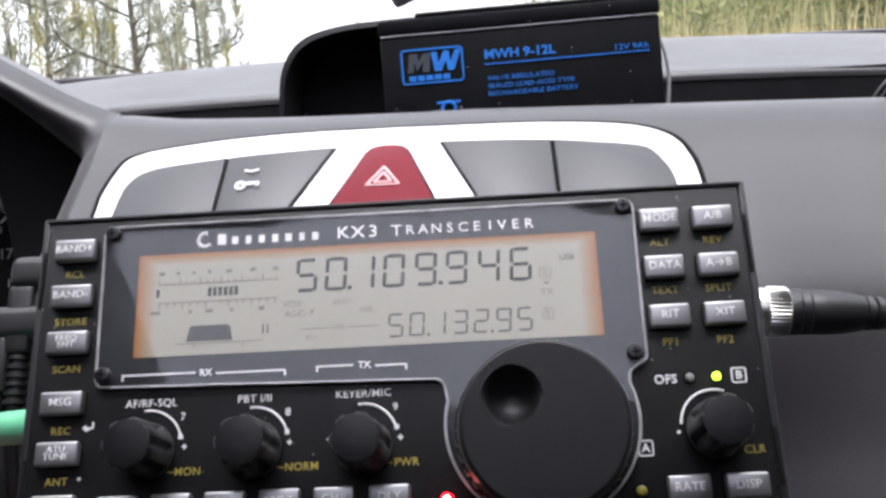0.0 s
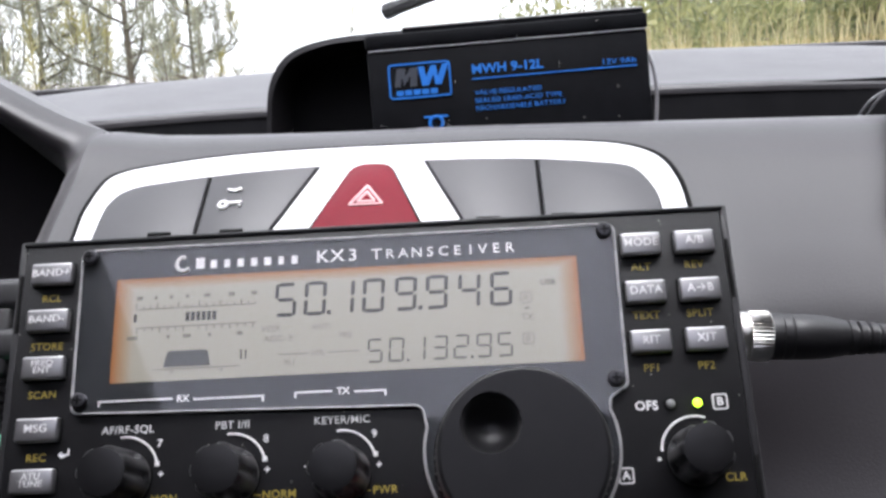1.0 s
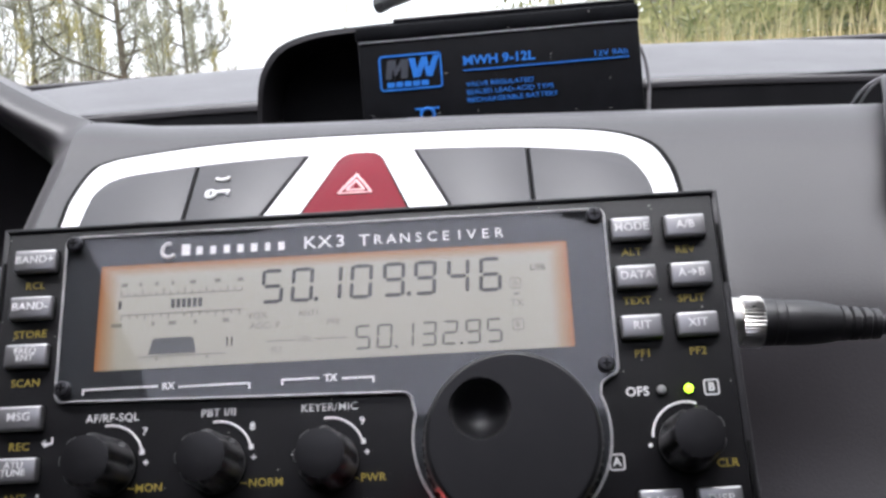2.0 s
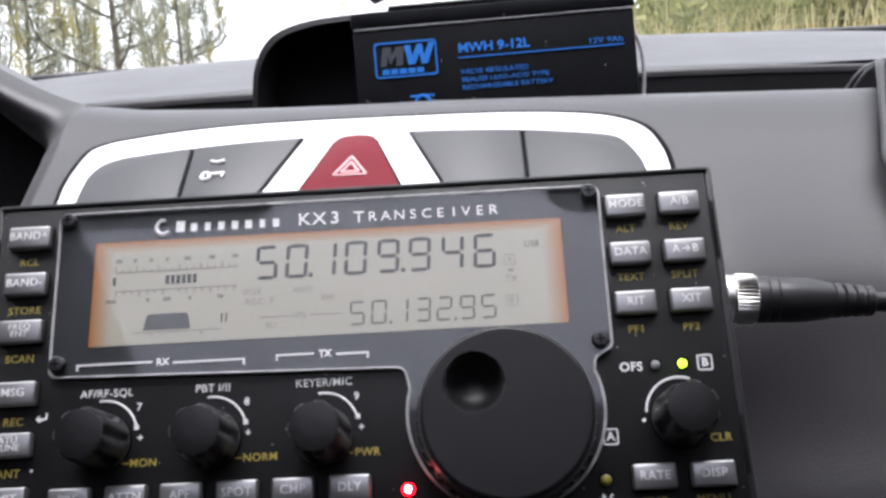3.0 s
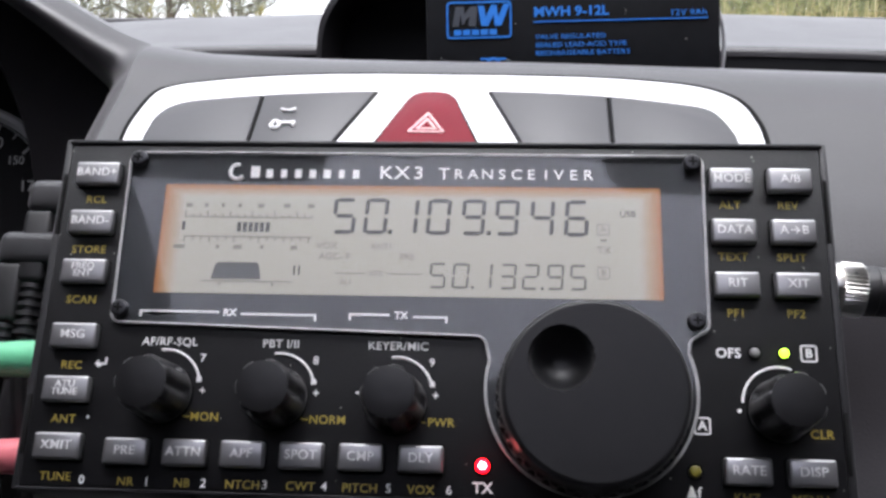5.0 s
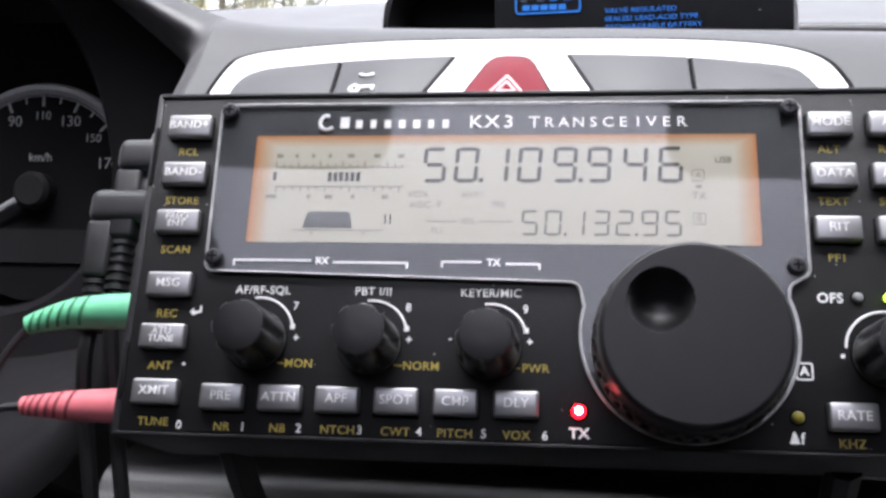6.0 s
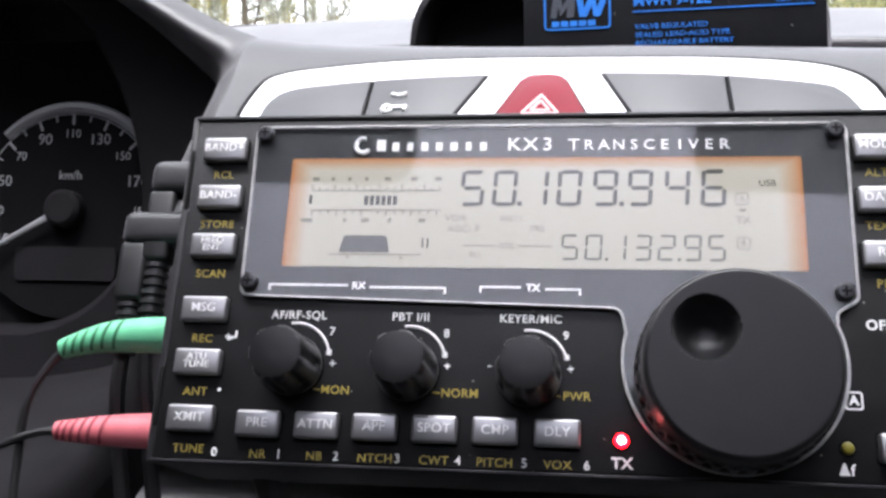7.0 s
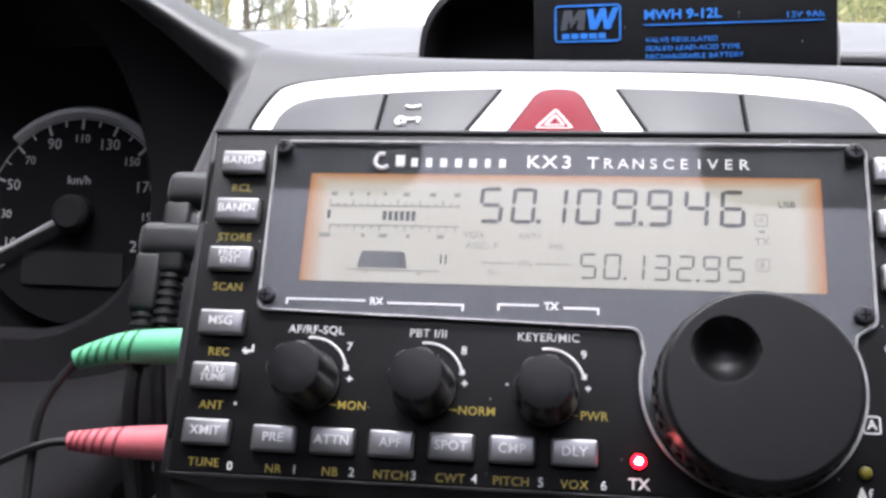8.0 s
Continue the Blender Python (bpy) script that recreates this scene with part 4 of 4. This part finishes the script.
for text, z in (("BAND+", 33.3), ("BAND-", 20.5), ("FREQ\nENT", 7.8), ("MSG", -8.2), ("ATU\nTUNE", -21.0), ("XMIT", -34.2)):
    key(text, -84.7, z, 11.1)
for text, z in (("RCL", 27.0), ("STORE", 13.8), ("SCAN", 1.0), ("REC", -15.1), ("ANT", -27.8), ("TUNE", -41.0)):
    legend(text, -85.0 if text != "TUNE" else -84.9, z)
for text, x in (("PRE", -69.3), ("ATTN", -55.6), ("APF", -42.2), ("SPOT", -28.6), ("CMP", -15.1), ("DLY", -1.5)):
    key(text, x + 0.75, -35.0, 10.2)
for text, num, x, x2 in (("", "0", 0, -79.5), ("NR", "1", -69.4, -64.3), ("NB", "2", -56.2, -51.1), ("NTCH", "3", -42.2, -37.0), ("CWT", "4", -28.9, -23.4), ("PITCH", "5", -15.4, -8.8), ("VOX", "6", -1.6, 4.8)):
    if text:
        legend(text, x + 1.0, -41.7)
    legend(num, x2 + 0.9, -41.6, PRINT_WHITE)
for a, b, z in (("MODE", "A/B", 33.0), ("DATA", "A\u2192B", 20.0), ("RIT", "XIT", 6.9), ("RATE", "DISP", -35.8)):
    key(a, 71.4, z)
    key(b, 85.2, z)
for a, b, z in (("ALT", "REV", 27.2), ("TEXT", "SPLIT", 14.1), ("PF1", "PF2", 0.4), ("KHZ", "MENU", -41.4)):
    legend(a, 71.2, z)
    legend(b, 84.8, z)
for text, x in (("AF/RF-SQL", -61.8), ("PBT I/II", -35.0), ("KEYER/MIC", -7.2)):
    legend(text, x, -9.0, PRINT_WHITE, 1.95, 0.00002)
for text, x in (("MON", -51.6), ("NORM", -22.8), ("PWR", 3.4), ("CLR", 88.4)):
    z = -26.6 if x < 50 else -27.2
    legend(text, x, z)
    half = 0.95 * len(text) + 0.7
    part("legend_hook", tube([((x - half - 2.2) * MM, -0.0001, (z + 0.9) * MM), ((x - half - 1.7) * MM, -0.0001, (z + 0.2) * MM), ((x - half) * MM, -0.0001, z * MM)], 0.00018, 5), PRINT_YELLOW, radio, smooth=False)
for text, x in (("7", -53.4), ("8", -26.4), ("9", 0.9)):
    legend(text, x, -12.8, PRINT_WHITE, 1.9)
for x in (-52.7, -25.9, 2.0):
    legend("+", x, -20.5, PRINT_WHITE, 2.0)
legend("-", -16.2, -19.9, PRINT_WHITE, 2.0)
legend("OFS", 68.8, -9.1, PRINT_WHITE, 2.2, 0.00008)
legend("TX", 13.2, -40.9, PRINT_WHITE, 2.3, 0.0001)
legend("\u0394f", 59.7, -40.6, PRINT_WHITE, 2.4)
legend("\u21b5", -77.9, -14.6, PRINT_WHITE, 2.4, 0.0001)
part("legend_dot", lathe([(0.0004, 0.0), (0.0004, 0.0001)], 12), PRINT_WHITE, radio, m=at(-79.2, 0, -27.2))
for text, x, z in (("B", 86.9, -8.8), ("A", 62.2, -25.8)):
    part("boxed_letter", frame_bars((x - 1.9) * MM, (x + 1.9) * MM, (z - 2.0) * MM, (z + 2.0) * MM, 0.0004, 0.0007, -0.0001, 0.0), PRINT_WHITE, radio)
    legend(text, x, z, PRINT_WHITE, 2.0, 0.0001)


def small_knob(x, z):
    """A slightly tapered knob with seven grip hollows, a chamfer and a flat face."""
    rows = [(7.0, 0.4), (7.2, 1.0), (7.1, 2.0), (7.0, 3.0), (6.75, 9.0), (6.55, 13.2), (6.25, 14.4), (5.7, 15.1), (5.35, 15.2), (1.0, 15.15)]
    ob = part("control_knob", lathe([(r * MM, h * MM) for r, h in rows], 112, flute=7, depth=0.0013, flute_rows=(3, 4, 5, 6)), KNOB, radio, "black fluted control knob", at(x, 0, z))
    # Black disc stands for the shadow round the knob's foot.
    part("foot_shade", lathe([(7.4 * MM, 0.0), (7.4 * MM, 0.0006)], 48), GAP, ob)
    return ob


for x, low in ((-62.2, 0.0), (-35.0, 0.5), (-7.3, 1.1)):
    small_knob(x + 0.1, -21.2 - low)
    part("scale_arc", tube([((x + 8.6 * math.cos(radians(a))) * MM, -0.0001, (-19.5 - 0.7 * low + 8.6 * math.sin(radians(a))) * MM) for a in range(14, 110, 12)], 0.00035, 6), PRINT_WHITE, radio)
    part("arc_tip", mm_box(x + 7.8, x + 9.0, -0.15, 0.1, -18.4, -17.1), PRINT_WHITE, radio, smooth=False)
small_knob(79.6, -22.0)
part("scale_arc", tube([((79.8 + 8.4 * math.cos(radians(a))) * MM, -0.0001, (-20.6 + 8.4 * math.sin(radians(a))) * MM) for a in range(70, 180, 12)], 0.00035, 6), PRINT_WHITE, radio)
part("legend_dot", lathe([(0.0005, 0.0), (0.0005, 0.0001)], 12), PRINT_WHITE, radio, m=at(70.6, 0, -22.2))


def tuning_knob(x, z):
    """Large knob: knurled skirt, plain side, flat face with a finger dimple."""
    bm = bmesh.new()
    steps, rings = 180, []
    side = [(21.6, 0.6, 0), (21.6, 2.2, 0), (21.5, 2.8, 1), (21.4, 6.4, 1), (20.9, 7.0, 0), (20.6, 7.8, 0), (20.5, 11.6, 0), (20.3, 12.5, 0), (19.9, 13.2, 0), (19.4, 13.5, 0)]
    for r, h, knurl in side:
        rings.append([bm.verts.new(((r - (0.8 if knurl and k % 5 < 2 else 0)) * MM * math.cos(2 * math.pi * k / steps), -h * MM, (r - (0.8 if knurl and k % 5 < 2 else 0)) * MM * math.sin(2 * math.pi * k / steps))) for k in range(steps)])
    for k in range(1, 72):
        r = 19.4 * (1 - k / 72)
        ring = []
        for j in range(steps):
            u, v = r * math.cos(2 * math.pi * j / steps), r * math.sin(2 * math.pi * j / steps)
            d = math.hypot(u + 7.3, v - 7.0) / 7.1
            sink = 0.0 if d >= 1 else 6.2 * (1 - d * d) ** 0.6
            ring.append(bm.verts.new((u * MM, (-13.5 + sink) * MM, v * MM)))
        rings.append(ring)
    for a, b in zip(rings[:-1], rings[1:]):
        for k in range(steps):
            bm.faces.new((a[k], a[(k + 1) % steps], b[(k + 1) % steps], b[k]))
    bm.faces.new(rings[-1])
    bmesh.ops.recalc_face_normals(bm, faces=bm.faces)
    return part("tuning_knob", bm, KNOB, radio, "large black tuning knob with a finger dimple", at(x, -1.6, z))


tuning_knob(37.4, -21.0)


def led(name, x, z, mat, r=1.5, label=""):
    ob = part("lamp_socket", lathe([(r * 1.35 * MM, 0.0), (r * 1.35 * MM, 0.0003)], 24), GAP, radio, m=at(x, 0, z))
    return part(name, lathe([(r * MM, 0.0), (r * MM, 0.0006), (r * 0.8 * MM, 0.0012), (r * 0.4 * MM, 0.0015)], 24), mat, ob, label)


red = led("red_lamp", 13.1, -36.0, RED_LED, 1.6, "lit red transmit lamp")
part("lamp_tip", lathe([(0.00085, 0.0012), (0.0008, 0.0016), (0.0004, 0.0018)], 20), RED_CORE, red, "white-hot tip of the lamp")
led("green_lamp", 81.3, -8.9, GREEN_LED, 1.1, "lit yellow-green lamp")
led("clear_lamp", 74.7, -8.9, CLEAR_LED, 1.2)
led("amber_lamp", 60.1, -36.0, DULL_LED, 1.35, "unlit amber lamp")

# bracket under the radio
bracket = thing("mounting_bracket", "black metal bracket holding the radio off the dashboard", "bracket", Matrix.Translation((0.0, 0.03, 0.87)))
for x in (-0.080, 0.080):
    part("leg", tube([(x, 0.025, -0.02), (x * 0.99, 0.0, 0.005), (x * 0.97, -0.018, 0.0285)], 0.0045, 8), RUBBER, bracket)
part("foot", box(-0.09, 0.09, 0.012, 0.045, -0.03, -0.012, 0.003), RUBBER, bracket)

# ---- plugs and cables on the radio's sides ----
def side_pose(x, y, z):
    return radio_pose @ at(x, y, z)


bnc = thing("antenna_connector", "shiny nickel antenna connector with a black moulded cable", "connector", side_pose(95.0, 17.5, 12.2) @ Matrix.Rotation(radians(4.0), 4, "Y"))
part("barrel", lathe([(r * MM, x * MM) for r, x in ((4.6, -1), (4.6, 1.8), (5.8, 1.9), (6.5, 3.0), (6.5, 5.0), (6.0, 5.6))], 40, axis="x"), NICKEL, bnc, "bright nickel barrel")
part("coupling_ring", lathe([(6.4 * MM, 5.6 * MM), (6.8 * MM, 6.0 * MM), (6.8 * MM, 10.6 * MM), (6.3 * MM, 11.2 * MM)], 80, axis="x", flute=40, depth=0.0005, flute_rows=(1, 2)), NICKEL, bnc, "knurled nickel ring")
part("boot", lathe([(r * MM, x * MM) for r, x in ((6.0, 11.1), (6.3, 12.0), (6.3, 14.0), (6.0, 14.4), (6.2, 14.8), (6.2, 16.6), (5.9, 17.0), (6.1, 17.4), (6.1, 21.0), (5.9, 25.0), (5.1, 29.5), (4.6, 31.5))], 32, axis="x"), RUBBER, bnc)
relief = []
for k in range(4):
    relief += [(3.6, 31.4 + 2.8 * k), (4.7 - 0.2 * k, 31.8 + 2.8 * k), (4.7 - 0.2 * k, 33.4 + 2.8 * k), (3.5, 33.8 + 2.8 * k)]
part("strain_relief", lathe([(r * MM, x * MM) for r, x in relief], 28, axis="x"), RUBBER, bnc)
part("cable", tube([(0.040, 0.0, 0.0), (0.050, 0.0, -0.001), (0.065, 0.0, -0.006), (0.09, -0.002, -0.016), (0.12, -0.003, -0.04), (0.13, 0.0, -0.10), (0.125, 0.01, -0.22)], 0.0026, 12), RUBBER, bnc)


def jack_plug(name, label, z, y, mat, way, radii, cable):
    ob = thing(name, label, "audio plug", side_pose(-95.0, y, z))
    body = part("body", tube([(a * MM, b * MM, c * MM) for a, b, c in way], 0.004, 20, radii=[r * MM for r in radii]), mat, ob)
    n = len(way)
    for k in range(6):
        f = 0.52 + 0.082 * k
        i = min(int(f * (n - 1)), n - 2)
        t = f * (n - 1) - i
        p = [way[i][j] + (way[i + 1][j] - way[i][j]) * t for j in range(3)]
        r = radii[i] + (radii[i + 1] - radii[i]) * t
        arc = [((p[0] + 0.25 * r * math.sin(a)) * MM, (p[1] - r * 1.0 * math.cos(a)) * MM, (p[2] + r * 1.0 * math.sin(a)) * MM) for a in [radians(d) for d in range(-60, 61, 20)]]
        # Raised arc in a darker tone paints the shade inside a grip groove.
        part("grip_groove_shade", tube(arc, 0.00045, 6), groove[mat.name], body)
    part("lead", tube([(a * MM, b * MM, c * MM) for a, b, c in cable], 0.0011, 8), RUBBER, ob)
    part("sleeve", lathe([(0.0022, -0.006), (0.0022, 0.002)], 16, axis="-x"), NICKEL, ob)
    return ob


groove = {GREEN.name: material("green_groove_shade", (0.04, 0.22, 0.10), 0.6), PINK.name: material("pink_groove_shade", (0.36, 0.06, 0.08), 0.6)}
jack_plug("green_plug", "mint green moulded audio plug with a thin black lead", -10.3, 18, GREEN,
          [(0, 0, 0), (-6, 0, 0.2), (-14, 0, 0.0), (-22, 0, -0.6), (-29, 0, -2.2), (-35, 0, -4.2)], [4.7, 4.8, 4.6, 4.1, 3.3, 2.5],
          [(-34, 0, -4), (-38, 0, -9), (-42, 0, -18), (-43, 2, -32), (-42, 4, -60), (-40, 8, -110)])
jack_plug("pink_plug", "salmon pink moulded audio plug with a thin black lead", -34.8, 18, PINK,
          [(0, 0, 0), (-6, 0, 0), (-14, 0, -0.2), (-22, 0, -0.4), (-28, 0, -0.6), (-32.5, 0, -0.7)], [4.6, 4.5, 4.2, 3.6, 2.9, 2.4],
          [(-32, 0, -0.7), (-38, 0, -1.4), (-45, 0, -4), (-56, 2, -9), (-80, 6, -22), (-100, 10, -60)])


def angle_plug(name, z_top, out, drop, y):
    ob = thing(name, "black right-angle plug with a ribbed strain relief at the radio's side", "plug", side_pose(-95.0, y, z_top), group="right-angle plugs")
    # Head is a lighter black than the shank, for light on its top.
    part("head", mm_box(-out, 2, -5, 5, -10, 0, 3.0, 4), PLUG_LIT, ob)
    part("shank", mm_box(-out, -out + 8, -4, 4, -drop, -9, 1.6, 3), RUBBER, ob)
    rows = []
    for k in range(6):
        rows += [(2.6, drop + 2.6 * k), (3.5, drop + 2.6 * k + 0.3), (3.5, drop + 2.6 * k + 1.5), (2.6, drop + 2.6 * k + 1.8)]
    bm = lathe([(r * MM, -h * MM) for r, h in rows], 20, axis="z")
    part("strain_relief", bm, RUBBER, ob, m=at(-out + 4, 0, 0))
    part("lead", tube([((-out + 4) * MM, 0, (-drop - 14) * MM), ((-out + 4) * MM, 0.002, (-drop - 30) * MM), ((-out + 9) * MM, 0.012, (-drop - 70) * MM)], 0.0022, 8), RUBBER, ob)


angle_plug("power_plug", 43.0, 22, 30, 30)
angle_plug("data_plug", 27.6, 28, 26, 30)

# ---- outdoors: young trees, bushes and dry grass past the bonnet ----
def blade(bm, p, d, length, width):
    side = d.cross(Vector((random.uniform(-1, 1), random.uniform(-1, 1), random.uniform(-1, 1)))).normalized() * width
    bm.faces.new([bm.verts.new(p - side * 0.5), bm.verts.new(p + side * 0.5), bm.verts.new(p + d * length + side * 0.15), bm.verts.new(p + d * length - side * 0.15)])


def brush(bm, way, count, spread, longest):
    """Needles set all round a twig, thinning out at its tip."""
    spans = [(p, q, (q - p).length) for p, q in zip(way[:-1], way[1:])]
    whole = sum(d for p, q, d in spans)
    for j in range(count):
        f = random.random() ** 0.85
        left, point, along = f * whole, way[-1], (way[-1] - way[-2]).normalized()
        for p, q, d in spans:
            if left <= d:
                point, along = p.lerp(q, left / d), (q - p).normalized()
                break
            left -= d
        out = Vector((random.gauss(0, 1), random.gauss(0, 1), random.gauss(0, 1))).normalized()
        thick = spread * (1.05 - 0.75 * f)
        blade(bm, point + out * thick * random.uniform(0.1, 0.9), (out * 0.8 + along * 0.9).normalized(), random.uniform(0.45, 1.0) * longest, random.uniform(0.010, 0.020))


def young_tree(seed, height, shoots):
    """A tapered trunk and limbs that turn upwards, each one a dense brush of short needles, the bright ones with pale upright shoots."""
    random.seed(seed)
    ob = thing("young_tree", "young grey-green pine with upturned limbs and yellowish shoots", "tree", group="young trees")
    wood, leaf, tips = bmesh.new(), bmesh.new(), bmesh.new()
    lean = Vector((random.uniform(-0.08, 0.08), random.uniform(-0.08, 0.08), 1))
    trunk = [lean * (height * t) + Vector((random.uniform(-0.06, 0.06), random.uniform(-0.06, 0.06), 0)) * (t > 0) for t in (0, 0.25, 0.5, 0.75, 1.0)]
    tube(trunk, 0.05, 7, bm=wood, radii=[0.05, 0.040, 0.030, 0.018, 0.005])
    brush(leaf, trunk[2:], 110, 0.12, 0.12)
    for k in range(28):
        t = random.uniform(0.04, 0.95)
        base = trunk[0].lerp(trunk[-1], t)
        az = random.uniform(0, 2 * math.pi)
        reach = (1.12 - t) * random.uniform(0.35, 1.0) * height * 0.26
        rise = random.uniform(0.35, 1.0)
        side = Vector((math.cos(az), math.sin(az), 0))
        elbow = base + side * reach * 0.7 + Vector((0, 0, 0.25 * reach))
        shoulder = base + side * reach + Vector((0, 0, 0.55 * reach))
        end = shoulder + Vector((random.uniform(-0.08, 0.08), random.uniform(-0.08, 0.08), rise))
        tube([base, elbow, shoulder, end], 0.01, 5, bm=wood, radii=[0.018, 0.013, 0.009, 0.003], fine_steps=3)
        brush(leaf, [base.lerp(elbow, 0.35), elbow, shoulder], int(50 + 70 * reach), 0.13, 0.11)
        brush(tips if random.random() < shoots else leaf, [shoulder, end], int(45 + 85 * rise), 0.10, 0.15)
    part("trunk", wood, BARK, ob)
    tagged(part("crown", leaf, NEEDLE, ob, smooth=False), kind="stuff")
    tagged(part("young_growth", tips, SHOOT, ob, "yellow-green upright shoots", smooth=False), kind="stuff")
    return ob


def bush(seed, size, mat):
    random.seed(seed)
    ob = thing("bush", "dense olive bush with loose upright twigs", "bush", group="roadside bushes")
    wood, leaf = bmesh.new(), bmesh.new()
    for k in range(26):
        az, up = random.uniform(0, 2 * math.pi), random.uniform(0.6, 2.4)
        d = Vector((math.cos(az), math.sin(az), up)).normalized()
        length = size * random.uniform(0.55, 1.1)
        end = d * length
        tube([Vector((0, 0, 0)), d * length * 0.5 + Vector((0, 0, 0.08)), end], 0.01, 5, bm=wood, radii=[0.02, 0.012, 0.004])
        for j in range(260):
            f = random.uniform(0.2, 1.05)
            p = end * f + Vector((random.gauss(0, 0.13), random.gauss(0, 0.13), random.gauss(0, 0.13))) * size * 0.45
            p.z = max(p.z, 0.02)
            q = Vector((random.gauss(0, 0.7), random.gauss(0, 0.7), random.gauss(0.6, 0.6))).normalized()
            blade(leaf, p, q, random.uniform(0.07, 0.20), random.uniform(0.02, 0.05))
    part("brushwood", wood, BARK, ob)
    tagged(part("crown", leaf, mat, ob, smooth=False), kind="stuff")
    return ob


def place(az, dist, turn, scale=1.0):
    """A pose out on the meadow: degrees to the right of straight ahead, and metres."""
    return Matrix.Translation((dist * math.sin(radians(az)), dist * math.cos(radians(az)), 0.0)) @ Matrix.Rotation(radians(turn), 4, "Z") @ Matrix.Scale(scale, 4)


kinds = [young_tree(11, 4.2, 0.35), young_tree(12, 3.8, 0.7), young_tree(13, 4.6, 0.15)]
spots = [(-28.5, 10.5, 0), (-25.0, 12, 1), (-20.4, 11.0, 2), (-17.0, 13.0, 1), (-22.6, 14.5, 0), (-32, 12, 1), (10.2, 15, 0), (7.0, 17, 1), (-8, 30, 2), (-4, 34, 1), (1.5, 33, 0), (-36, 11, 0), (24, 12, 2), (30, 11, 0)]
for i, (az, dist, k) in enumerate(spots):
    m = place(az, dist, 47 * i)
    if i < 3:
        kinds[i].matrix_basis = m
    else:
        copy_thing(kinds[k], m)
shrubs = [bush(21, 2.6, BUSH), bush(22, 2.4, BUSH), bush(23, 2.0, RUST)]
spots = [(13.5, 10.5, 0), (17.0, 9.5, 1), (11.2, 12.0, 2), (20.5, 10, 0), (15.2, 12.5, 1), (9.2, 13.5, 1), (23.5, 9.5, 1), (18.8, 12.5, 0), (-28, 15, 0), (-19, 16, 1), (-24, 15.5, 0), (27, 11, 0), (11.8, 14, 0), (14.2, 14.5, 1), (16.8, 14, 0), (19.5, 14.5, 1), (22, 14, 0), (24.6, 13, 1), (8.2, 16, 0), (12.8, 17, 1), (17.8, 17, 0), (21, 17, 1), (6, 19, 0), (2, 24, 1), (-12, 40, 0), (-9, 41, 1), (-6, 40, 0)]
for i, (az, dist, k) in enumerate(spots):
    m = place(az, dist, 61 * i, (1.0 if az > 0 else 0.8) if dist < 16.5 else 1.5)
    if i < 3:
        shrubs[i].matrix_basis = m
    else:
        copy_thing(shrubs[k], m)
random.seed(5)
bm = bmesh.new()
for k in range(2600):
    az, dist = radians(random.uniform(8, 26)), random.uniform(6.0, 8.5)
    p = Vector((dist * math.sin(az), dist * math.cos(az), 0))
    d = Vector((random.gauss(0, 0.16), random.gauss(0, 0.16), 1)).normalized()
    blade(bm, p, d, random.uniform(0.9, 1.78), random.uniform(0.010, 0.022))
tagged(link("tall_grass", bm, STRAW, smooth=False), "tall dry straw-coloured grass stalks", "grass", kind="stuff")
